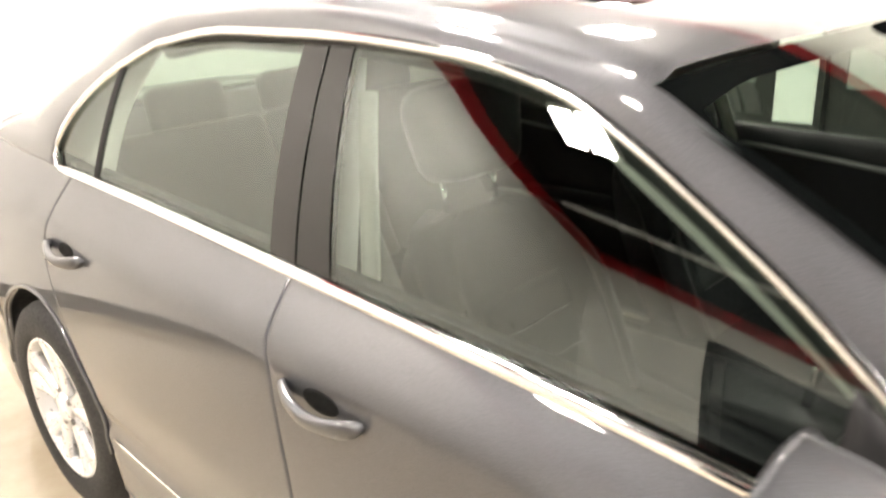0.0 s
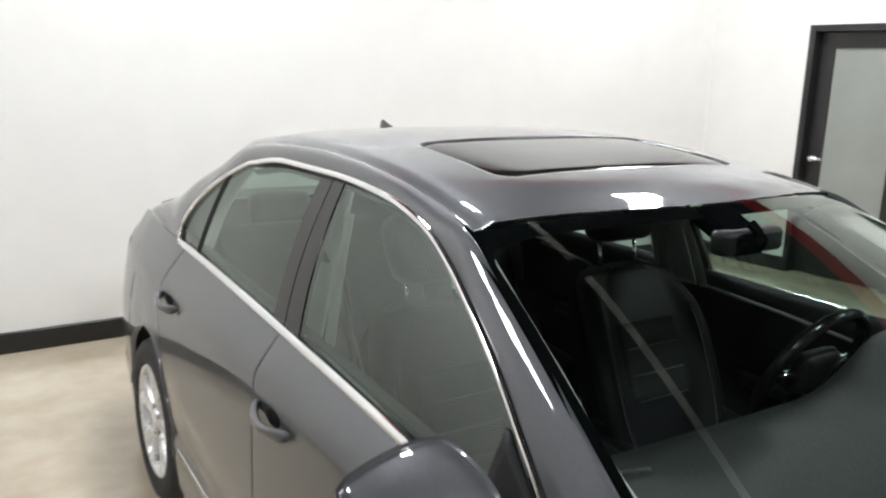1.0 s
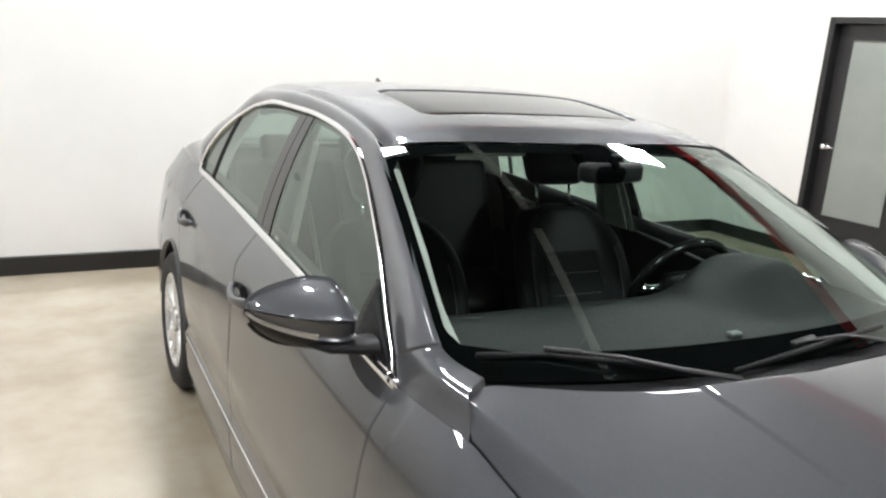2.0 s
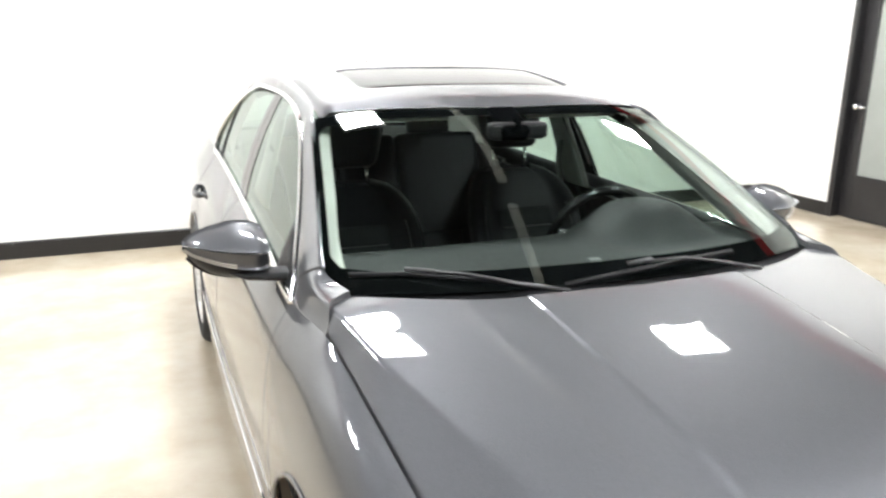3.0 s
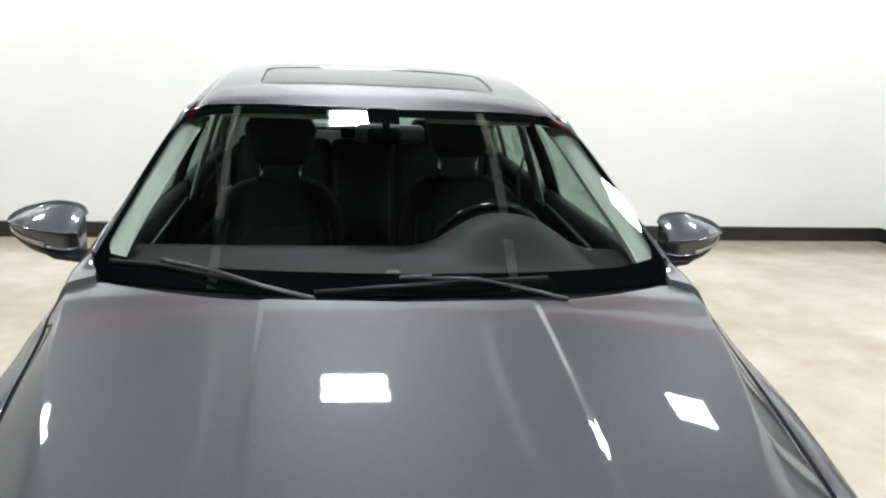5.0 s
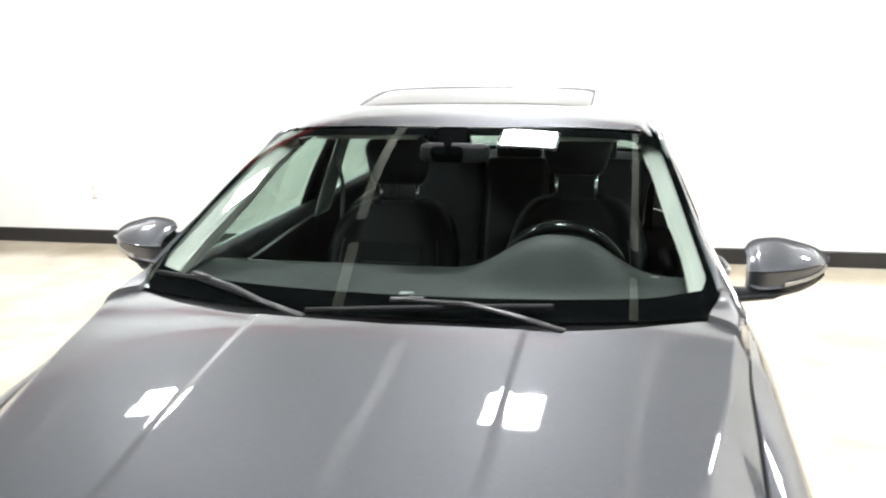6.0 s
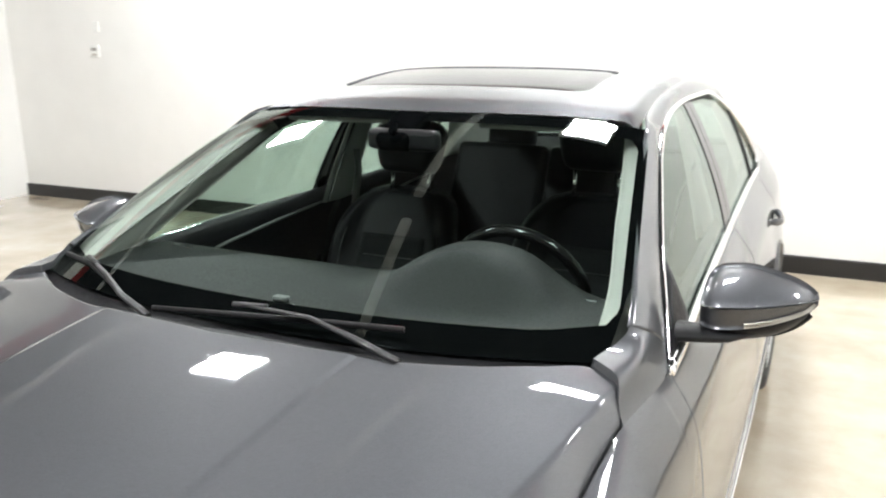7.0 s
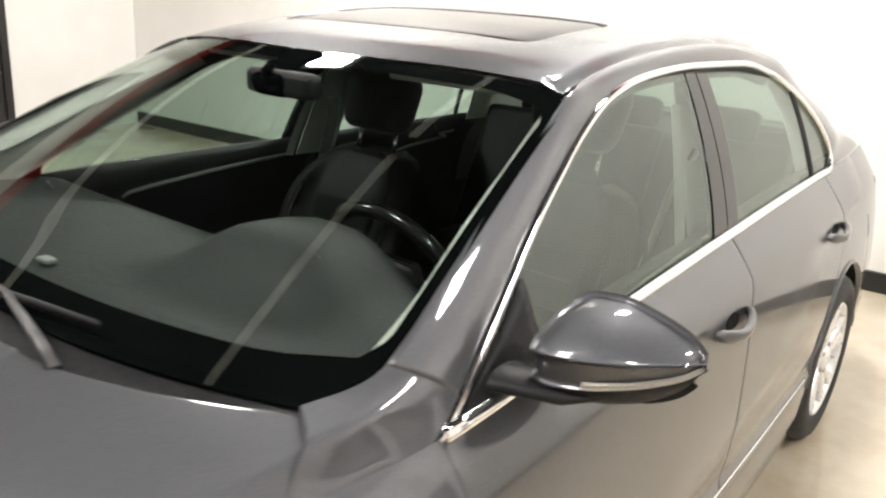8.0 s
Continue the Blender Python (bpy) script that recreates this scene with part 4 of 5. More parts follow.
# door handles
def handle(parent, y_front, z, length=0.215):
    """A bowed bar with broad flat ends over a dark disc painted as shade."""
    V, F = [], []
    n, m = 22, 12
    for k in np.linspace(0, 1, n):
        y = y_front + length * k
        bow = math.sin(math.pi * k)**0.62
        lift = 0.004 + 0.034 * bow
        tall = 0.0190 - 0.0060 * math.sin(math.pi * k)**1.5
        tall *= math.sqrt(max(0.0, 1 - abs(2 * k - 1)**9)) * 0.96 + 0.04
        zc = z + 0.002 - 0.012 * math.sin(math.pi * k) - 0.006 * (1 - k)
        for q in range(m):
            a = 2 * math.pi * q / m
            c, e = math.cos(a), math.sin(a)
            thick = 0.0105
            V.append((float(side(y, zc)) + lift - 0.003 + thick * math.copysign(abs(c)**0.7, c), y, zc + tall * math.copysign(abs(e)**0.8, e)))
    for i in range(n - 1):
        for q in range(m):
            F.append((i * m + q, i * m + (q + 1) % m, (i + 1) * m + (q + 1) % m, (i + 1) * m + q))
    F.append(tuple(range(m))[::-1])
    F.append(tuple(range((n - 1) * m, n * m)))
    # shade of the finger recess, painted as a dark disc lying on the door
    rows = []
    for r, out in ((0.0, 0.0018), (0.6, 0.0022), (0.9, 0.0026), (1.0, 0.0005)):
        for q in range(28):
            a = 2 * math.pi * q / 28
            y, zz = y_front + length * 0.52 + r * 0.048 * math.cos(a), z - 0.001 + r * 0.018 * math.sin(a)
            rows.append((float(side(y, zz)) + out, y, zz))
    cF = [(i * 28 + q, (i + 1) * 28 + q, (i + 1) * 28 + (q + 1) % 28, i * 28 + (q + 1) % 28) for i in range(3) for q in range(28)]
    for sgn, p in ((1, parent[0]), (-1, parent[1])):
        a, b = (V, F), (rows, cF)
        if sgn < 0:
            a, b = mirrored(*a), mirrored(*b)
        link("door_handle", *a, PAINT, p, "body coloured pull handle")
        link("handle_shade_disc", *b, HANDLESHADE, p, "dark shaded finger recess")


handle(door_l, -0.022, 0.860)
handle(door_r, 1.042, 0.872)

# wipers
blade_d = [(-0.20, -1.235, 1.046), (0.02, -1.212, 1.056), (0.20, -1.190, 1.062), (0.37, -1.165, 1.064)]
arm_d = [(0.40, -1.245, 1.035), (0.30, -1.225, 1.055), (0.18, -1.205, 1.074), (0.02, -1.205, 1.076)]
blade_p = [(-0.70, -1.035, 1.062), (-0.56, -1.085, 1.066), (-0.40, -1.165, 1.058), (-0.28, -1.225, 1.046)]
arm_p = [(-0.20, -1.252, 1.036), (-0.32, -1.21, 1.054), (-0.43, -1.150, 1.072), (-0.55, -1.086, 1.077)]
for bl, ar in ((blade_d, arm_d), (blade_p, arm_p)):
    w = new("wiper")
    w.parent = car
    tagged(w, "black windscreen wiper resting at the foot of the glass")
    link("blade", *tube(bl, 0.0048, 6, flat=1.4), PLASTIC, w)
    link("arm", *tube(ar, [0.010, 0.008, 0.0055, 0.005], 8, flat=0.6), WIPER, w)
    link("bracket", *tube([np.array(ar[3]) + (np.array(bl[1]) - np.array(bl[2])) * 0.12, np.array(ar[3]) - (np.array(bl[1]) - np.array(bl[2])) * 0.3], 0.007, 8, flat=0.8), WIPER, w)

# fin antenna
V, F = [], []
for k, (y, h, wd) in enumerate(((1.06, 0.0, 0.012), (1.10, 0.012, 0.020), (1.14, 0.030, 0.018), (1.175, 0.052, 0.010), (1.195, 0.055, 0.006), (1.205, 0.03, 0.010), (1.21, 0.0, 0.012))):
    z0 = float(roof_c(y)) - 0.004
    for a, b in ((-1, 0), (-0.7, 0.5), (-0.25, 0.95), (0, 1), (0.25, 0.95), (0.7, 0.5), (1, 0)):
        V.append((a * wd, y, z0 + h * b + 0.004))
F = [(i * 7 + k, i * 7 + k + 1, (i + 1) * 7 + k + 1, (i + 1) * 7 + k) for i in range(6) for k in range(6)]
link("roof_antenna", V, F, BLACK, car, "black shark fin antenna")

# wheels
tyre_prof = [(0.0, 0.215), (0.012, 0.222), (0.018, 0.235), (0.022, 0.265), (0.018, 0.295), (0.004, 0.313), (-0.02, 0.3235), (-0.06, 0.325), (-0.115, 0.325), (-0.16, 0.3235), (-0.185, 0.312), (-0.20, 0.29), (-0.20, 0.235), (-0.19, 0.215)]
rim_prof = [(0.004, 0.222), (0.013, 0.219), (0.013, 0.212), (0.004, 0.205), (-0.03, 0.198), (-0.10, 0.188), (-0.18, 0.20), (-0.185, 0.215)]


def spoke(a, spread):
    V, F = [], []
    for r, wd, o, th in ((0.035, 0.024, -0.012, 0.03), (0.07, 0.022, -0.006, 0.028), (0.14, 0.0215, -0.002, 0.024), (0.19, 0.027, 0.002, 0.022), (0.207, 0.034, 0.003, 0.02)):
        aa = a + spread * (r - 0.03) / 0.18
        for k, d in ((-1, 0.0), (-0.55, 0.006), (0.55, 0.006), (1, 0.0), (1, -th), (-1, -th)):
            y, z = r * math.cos(aa) - k * wd * math.sin(aa), r * math.sin(aa) + k * wd * math.cos(aa)
            V.append((o + d, y, z))
    for i in range(4):
        for k in range(6):
            F.append((i * 6 + k, i * 6 + (k + 1) % 6, (i + 1) * 6 + (k + 1) % 6, (i + 1) * 6 + k))
    return V, F


def wheel(y, x, sgn):
    w = new("wheel")
    w.parent = car
    tagged(w, "silver multi-spoke alloy wheel with black tyre")

    def put(name, V, F, mat):
        V = [(sgn * (x + v[0]), y + v[1], HUB_Z + v[2]) for v in V]
        return link(name, V, F if sgn > 0 else [f[::-1] for f in F], mat, w)
    put("tyre", *lathe(tyre_prof, 56), RUBBER)
    put("rim", *lathe(rim_prof, 56), SILVER)
    for k in range(5):
        for sp in (0.16, -0.16):
            put("spoke", *spoke(2 * math.pi * k / 5 + 0.3 + sp * 0.6, sp * 0.9), SILVER)
    put("hub_cap", *lathe([(-0.005, 0.05), (0.006, 0.045), (0.010, 0.03), (0.011, 0.0)], 24), SILVER)
    for k in range(5):
        a = 2 * math.pi * k / 5
        put("wheel_bolt", *lathe([(-0.004, 0.010), (0.004, 0.010), (0.004, 0.0)], 6, centre=(0, 0.056 * math.cos(a), 0.056 * math.sin(a))), STEEL)
    put("brake_disc", *lathe([(-0.07, 0.15), (-0.06, 0.15), (-0.06, 0.02), (-0.07, 0.02)], 36), STEEL)


for yy, xx in ((-HUB_Y, 0.862), (HUB_Y, 0.864)):
    wheel(yy, xx, 1)
    wheel(yy, xx, -1)

# ------------------------------------------------------------------ the cabin
# dashboard
dash_prof = pch([-1.19, -1.05, -0.90, -0.75, -0.67, -0.62], [1.010, 1.034, 1.036, 1.030, 1.010, 0.95])
G = np.empty((44, 20, 3))
for i, s in enumerate(np.linspace(-1, 1, 44)):
    for j, v in enumerate(np.linspace(0, 1, 20)):
        y = -1.19 + 0.13 * abs(s)**2.5 + (0.57 - 0.11 * abs(s)**2.5) * v
        yy = -1.19 + 0.57 * v
        hump = 0.108 * math.exp(-(abs((0.71 * s - 0.35) / 0.178)**2.8)) * float(smooth(-1.02, -0.83, yy)) * (1 - 0.6 * float(smooth(-0.68, -0.63, yy)))
        G[i, j] = (0.71 * s, y, float(dash_prof(yy)) - 0.012 * s * s + hump)
link("dashboard", *sheet(G, 0.05, 0.0), DASH, car, "dark grained dashboard with instrument hood")
part("dash_front", box_bm((1.40, 0.06, 0.36), (0, -0.66, 0.77), 0.02), PLASTIC, car)
part("dash_sensor", box_bm((0.035, 0.02, 0.010), (-0.005, -1.05, 1.041), 0.003), GREYTRIM, car)
for sgn in (1, -1):
    link("side_vent", *tube([(sgn * 0.528, -0.772, 1.034), (sgn * 0.575, -0.757, 1.033), (sgn * 0.622, -0.738, 1.028)], 0.0035, 6, flat=0.6), SILVER if sgn > 0 else WIPER, car)
for x in (-0.56, 0.60):
    part("air_vent", box_bm((0.12, 0.02, 0.05), (x, -0.645, 0.94), 0.006), BLACK, car)
part("console_screen", box_bm((0.22, 0.01, 0.12), (0.02, -0.628, 0.90), 0.004), BLACK, car)
part("centre_console", box_bm((0.22, 1.0, 0.30), (0.0, -0.15, 0.48), 0.04, 3), PLASTIC, car)
lever = new("gear_lever")
lever.parent = car
link("shaft", *tube([(0, -0.38, 0.62), (0, -0.40, 0.74)], 0.012), CHROME, lever)
part("knob", box_bm((0.05, 0.07, 0.07), (0, -0.405, 0.765), 0.02, 3), LEATHER, lever)

# steering wheel
STEERSKIN = plain("polished_black_leather", (0.006, 0.006, 0.006), 0.16, bump=0.0)
steer = new("steering_wheel")
steer.parent = car
tagged(steer, "black leather steering wheel with chrome trim")
ctr, tilt = Vector((0.35, -0.50, 0.96)), radians(23)
ring = []
for k in range(48):
    a = 2 * math.pi * k / 48
    p = Vector((0.18 * math.cos(a), 0, 0.18 * math.sin(a)))
    ring.append(ctr + Matrix.Rotation(tilt, 3, "X") @ p)
link("rim", *tube(ring, 0.0165, 10, closed=True), STEERSKIN, steer)
hub = box_bm((0.15, 0.05, 0.13), (0, 0, 0), 0.03, 3)
bmesh.ops.transform(hub, matrix=Matrix.Translation(ctr) @ Matrix.Rotation(tilt, 4, "X"), verts=hub.verts)
part("hub", hub, PLASTIC, steer)
for a in (0.1, math.pi - 0.1, -math.pi / 2):
    q = [ctr + Matrix.Rotation(tilt, 3, "X") @ Vector((r * math.cos(a), 0.0, r * math.sin(a))) for r in (0.05, 0.12, 0.178)]
    link("spoke", *tube(q, [0.022, 0.016, 0.014], 8, flat=0.7), CHROME if a > -1 else PLASTIC, steer)


def cushion(name, size, at, turn, parent, mat=LEATHER, bevel=0.05, puff=0.0, label=""):
    bm = box_bm(size, (0, 0, 0), bevel, 4)
    if puff:
        for v in bm.verts:
            v.co.y += puff * math.copysign(1, v.co.y) * (1 - (2 * v.co.x / size[0])**2) * (1 - (2 * v.co.z / size[2])**2)
    bmesh.ops.transform(bm, matrix=Matrix.Translation(at) @ Matrix.Rotation(radians(turn), 4, "X"), verts=bm.verts)
    return part(name, bm, mat, parent, label)


def front_seat(cx, lift=0.0, rest_up=0.0, inward=0.0):
    st = new("front_seat")
    st.parent = car
    tagged(st, "black leatherette bucket seat with chrome headrest posts")
    cushion("seat_base", (0.50, 0.52, 0.16), (cx, -0.16, 0.50), 8, st)
    for dx in (-0.235, 0.235):
        cushion("base_bolster", (0.08, 0.48, 0.10), (cx + dx, -0.16, 0.57), 8, st, bevel=0.035)
    half = pch([0, 0.3, 0.6, 0.8, 0.92, 0.98, 1.0], [0.225, 0.262, 0.265, 0.245, 0.205, 0.15, 0.10])
    for face in (0, 1):
        G = np.empty((25, 30, 3))
        for i, u in enumerate(np.linspace(-1, 1, 25)):
            for j, v in enumerate(np.linspace(0, 1, 30)):
                h = float(half(v))
                wing = 0.055 * smooth(0.55, 0.95, abs(u)) * (1 - smooth(0.75, 1.0, v)) - 0.06 * smooth(0.86, 1.0, abs(u))
                groove = 0.006 * (math.exp(-((abs(u) - 0.60) / 0.035)**2) + sum(math.exp(-((v - g) / 0.012)**2) for g in (0.36, 0.55, 0.74)) * (abs(u) < 0.58))
                d = 0.075 + wing - groove - 0.05 * v**6 if face == 0 else -0.055 + 0.03 * abs(u)**3 + 0.03 * v**6
                G[i, j] = (cx + h * u, -0.02 + 0.225 * v - d * 0.94, 0.52 + 0.535 * v + d * -0.34 * 0.3)
        G[..., 2] += lift
        if face == 0:
            us, vs = np.linspace(-1, 1, 25), np.linspace(0, 1, 30)
            rows = [k for k, v in enumerate(vs) if 0.30 <= v <= 0.74]
            panel = G[6:19][:, rows] + np.array((0, -0.004, 0.001))
            for a in (5, 6, 7):
                panel[:, len(rows) * (a - 4) // 4 - 1] += np.array((0, 0.004, 0))
            link("seat_insert", *sheet(panel, 0.006, 0.001), INSERT, st, "grey ribbed cloth insert")
            for g in (0, len(rows) // 3, 2 * len(rows) // 3):
                link("seam", *tube(panel[1:-1, g] + np.array((0, -0.001, 0)), 0.0022, 6), PIPING, st, "grey stitched seam")
            for e in (3, 21):
                link("piping", *tube(G[e, 3:23] + np.array((0, -0.003, 0.001)), 0.003, 6), PIPING, st, "grey seam piping")
        link("backrest" if face == 0 else "seat_shell", *sheet(G, 0.05 if face == 0 else 0.0, 0.0, flip=(face == 1)), LEATHER if face == 0 else PLASTIC, st)
    for dx in (-0.076, 0.076):
        link("headrest_post", *tube([(cx + dx + inward, 0.205, 1.03 + lift), (cx + dx + inward, 0.222, 1.13 + lift + rest_up)], 0.0065, 8), CHROME, st, "chrome headrest post")
    rest = box_bm((0.27, 0.115, 0.195), (0, 0, 0), 0.055, 4)
    for v in rest.verts:
        k = v.co.z / 0.195 + 0.5
        v.co.x *= 0.80 + 0.24 * float(smooth(0.0, 0.75, k)) - 0.10 * float(smooth(0.75, 1.0, k))
        v.co.y += 0.018 * (1 - (2 * v.co.x / 0.27)**2) * math.copysign(1, v.co.y)
    bmesh.ops.transform(rest, matrix=Matrix.Translation((cx + inward, 0.222, 1.207 + lift + rest_up)) @ Matrix.Rotation(radians(-10), 4, "X"), verts=rest.verts)
    part("headrest", rest, LEATHER, st)
    # belt from the pillar down across the backrest side
    s = math.copysign(1, cx)
    q = [(s * 0.655, 0.30, 1.20), (s * 0.62, 0.26, 1.10), (s * 0.60, 0.16, 0.86), (s * 0.60, 0.02, 0.55)]
    V, F = [], []
    pts = [np.array(p) for p in q]
    for p in pts:
        V += [p + np.array((0.0, -0.023, 0.008)), p + np.array((0.0, 0.023, -0.008)), p + np.array((-s * 0.002, 0.023, -0.008)), p + np.array((-s * 0.002, -0.023, 0.008))]
    for i in range(3):
        for k in range(4):
            F.append((i * 4 + k, i * 4 + (k + 1) % 4, (i + 1) * 4 + (k + 1) % 4, (i + 1) * 4 + k))
    link("seat_belt", V, F, BELT, st, "dark grey seat belt webbing")
    buckle = part("belt_buckle", box_bm((0.03, 0.05, 0.10), (cx - s * 0.262, -0.17, 0.55), 0.008), PLASTIC, st)
    part("release_button", box_bm((0.022, 0.03, 0.012), (cx - s * 0.262, -0.175, 0.602), 0.003), REDPLASTIC, buckle, "red release button")


front_seat(0.363, 0.03, 0.024, -0.014)
front_seat(-0.363)
bench = new("rear_seat")
bench.parent = car
tagged(bench, "black leatherette rear bench seat")
cushion("bench_base", (1.26, 0.52, 0.18), (0, 0.86, 0.50), 6, bench)
for cx, wd in ((-0.405, 0.47), (0.0, 0.325), (0.405, 0.47)):
    cushion("bench_back", (wd, 0.15, 0.62), (cx, 1.17, 0.80), -24, bench, puff=0.012, bevel=0.04)
    cushion("bench_insert", (wd * 0.6, 0.012, 0.36), (cx, 1.089, 0.775), -24, bench, INSERT, bevel=0.005, label="grey ribbed cloth insert")
for cx in (-0.38, 0.0, 0.38):
    cushion("headrest", (0.24, 0.09, 0.13), (cx, 1.31, 1.145), -14, bench, bevel=0.04)
part("parcel_shelf", box_bm((1.30, 0.60, 0.03), (0, 1.62, 1.045), 0.01), CARPET, car)
part("cabin_floor", box_bm((1.50, 2.6, 0.04), (0, 0.1, 0.27), 0.01), CARPET, car)
part("firewall", box_bm((1.46, 0.04, 0.72), (0, -1.0, 0.62), 0.01), DARK, car)
part("boot_wall", box_bm((1.40, 0.04, 0.75), (0, 1.40, 0.66), 0.01), DARK, car)

# door cards and inner trims
for y0, y1 in ((-0.90, 0.24), (0.29, 1.16)):
    prof = [(0.30, 0.085), (0.45, 0.09), (0.62, 0.075), (0.66, 0.05), (0.72, 0.055), (0.76, 0.085), (0.90, 0.085), (0.965, 0.075), (0.99, 0.06), (1.015, 0.046), (1.036, 0.034), (1.03, 0.012)]
    G = np.array([[(float(side(y, min(z, float(top_z(y)) - 0.01))) - ins - 0.02, y, z + float(top_z(y)) - 1.01) for z, ins in prof] for y in np.linspace(y0, y1, 16)])
    both("door_card", *sheet(G, 0.0, 0.0, flip=True), PLASTIC, car)
    both("armrest", *tube([(0.745, y0 + 0.25, 0.70), (0.735, y0 + 0.45, 0.705), (0.735, y1 - 0.25, 0.70)], 0.028, 8), LEATHER, car)

    def card(y, z):
        zz = z - float(top_z(y)) + 1.01
        return float(side(y, min(zz, float(top_z(y)) - 0.01))) - float(np.interp(zz, [q[0] for q in prof[:11]], [q[1] for q in prof[:11]])) - 0.024
    trim_line = [(card(y, z), y, z) for y, z in ((y0 + 0.44, 0.917), (y0 + 0.46, 0.930), (y0 + 0.52, 0.940), (y0 + 0.62, 0.950), (y0 + 0.75, 0.963), (y1 - 0.18, 0.978), (y1 - 0.08, 0.985))]
    both("door_trim_strip", *tube(trim_line, [0.004] + [0.0065] * 5 + [0.004], 8), GREYTRIM, car, "slim grey trim strip on the black door card")
    both("inner_handle", *tube([(card(y0 + 0.34, 0.89) - 0.004, y0 + 0.34, 0.890), (card(y0 + 0.38, 0.90) - 0.012, y0 + 0.38, 0.900), (card(y0 + 0.425, 0.912) - 0.006, y0 + 0.425, 0.912)], 0.006, 6), CHROME, car, "slim chrome inner door handle")


def pillar_trim(name, pts_a, pts_b, mat, label=""):
    n = len(pts_a)
    key = np.linspace(0, 1, n)
    fa = [pch(key, [p[k] for p in pts_a]) for k in range(3)]
    fb = [pch(key, [p[k] for p in pts_b]) for k in range(3)]
    G = np.array([[np.array([(1 - v) * fa[k](u) + v * fb[k](u) for k in range(3)]) + np.array((-0.012, 0, 0)) * 4 * v * (1 - v) for v in np.linspace(0, 1, 6)] for u in np.linspace(0, 1, 24)])
    both(name, *sheet(G, 0.004, 0.0, flip=True), mat, car, label)


edge = [(0.752, -1.00, 1.045), (0.735, -0.89, 1.10), (0.690, -0.68, 1.203), (0.660, -0.52, 1.278), (0.622, -0.345, 1.358)]
fold = [(0.690, -0.985, 1.028), (0.680, -0.86, 1.085), (0.637, -0.65, 1.187), (0.607, -0.49, 1.262), (0.570, -0.320, 1.340)]
door_edge = [(0.750, -0.785, 1.00), (0.722, -0.682, 1.06), (0.678, -0.512, 1.155), (0.654, -0.392, 1.22), (0.626, -0.245, 1.30)]
pillar_trim("front_pillar_lining", edge, fold, FABRIC, "pale grey cloth lined pillar")
pillar_trim("front_pillar_trim", fold, door_edge, FABRIC, "pale grey cloth lined pillar")
pillar_trim("belt_guide", [(0.705, 0.125, 0.985), (0.675, 0.15, 1.10), (0.645, 0.178, 1.20), (0.61, 0.205, 1.315)],
            [(0.712, 0.162, 0.985), (0.682, 0.188, 1.10), (0.652, 0.215, 1.20), (0.618, 0.243, 1.315)], FABRIC, "pale edge of the centre pillar lining")
pillar_trim("centre_pillar_trim", [(0.715, 0.18, 0.98), (0.67, 0.205, 1.13), (0.62, 0.235, 1.27), (0.575, 0.265, 1.385)],
            [(0.725, 0.37, 0.98), (0.675, 0.375, 1.13), (0.63, 0.385, 1.27), (0.585, 0.40, 1.385)], LINING, "grey plastic centre pillar lining")
pillar_trim("rear_pillar_trim", [(0.70, 1.15, 1.03), (0.655, 1.13, 1.16), (0.60, 1.05, 1.30), (0.56, 0.96, 1.39)],
            [(0.66, 1.80, 1.04), (0.62, 1.62, 1.16), (0.57, 1.40, 1.30), (0.53, 1.22, 1.39)], FABRIC)
G = np.array([[(s * 0.572, y, float(roof_z(s * 0.572, y)) - 0.035 - 0.01 * abs(s)**4) for y in np.linspace(-0.33, 1.24, 24)] for s in np.linspace(-1, 1, 20)])
link("headliner", *sheet(G, 0.0, 0.0, flip=True), FABRIC, car, "pale grey cloth headliner")
for x in (-0.33, 0.33):
    part("sun_visor", box_bm((0.36, 0.15, 0.018), (x, -0.25, 1.378), 0.008, 2, Matrix.Rotation(radians(16), 4, "X")), FABRIC, car)
rv = new("rear_view_mirror")
rv.parent = car
tagged(rv, "black interior rear view mirror on the windscreen")
housing = box_bm((0.215, 0.046, 0.066), (0, 0, 0), 0.0225, 4)
for v in housing.verts:
    v.co.z *= 1 - 0.22 * abs(v.co.x / 0.1075)**2.2
    v.co.y += 0.010 * (v.co.x / 0.1075)**2
bmesh.ops.translate(housing, vec=(0.015, -0.522, 1.334), verts=housing.verts)
part("housing", housing, PLASTIC, rv)
part("mirror_face", box_bm((0.20, 0.004, 0.05), (0.015, -0.498, 1.334), 0.0015), CHROME, rv)
link("stalk", *tube([(0, -0.54, 1.33), (0, -0.55, 1.36), (0, -0.53, 1.375)], 0.012, 8), FRIT, rv)
part("sensor_cover", box_bm((0.105, 0.15, 0.050), (-0.005, -0.478, 1.354), 0.019, 3, Matrix.Rotation(radians(25), 4, "X")), FRIT, rv)

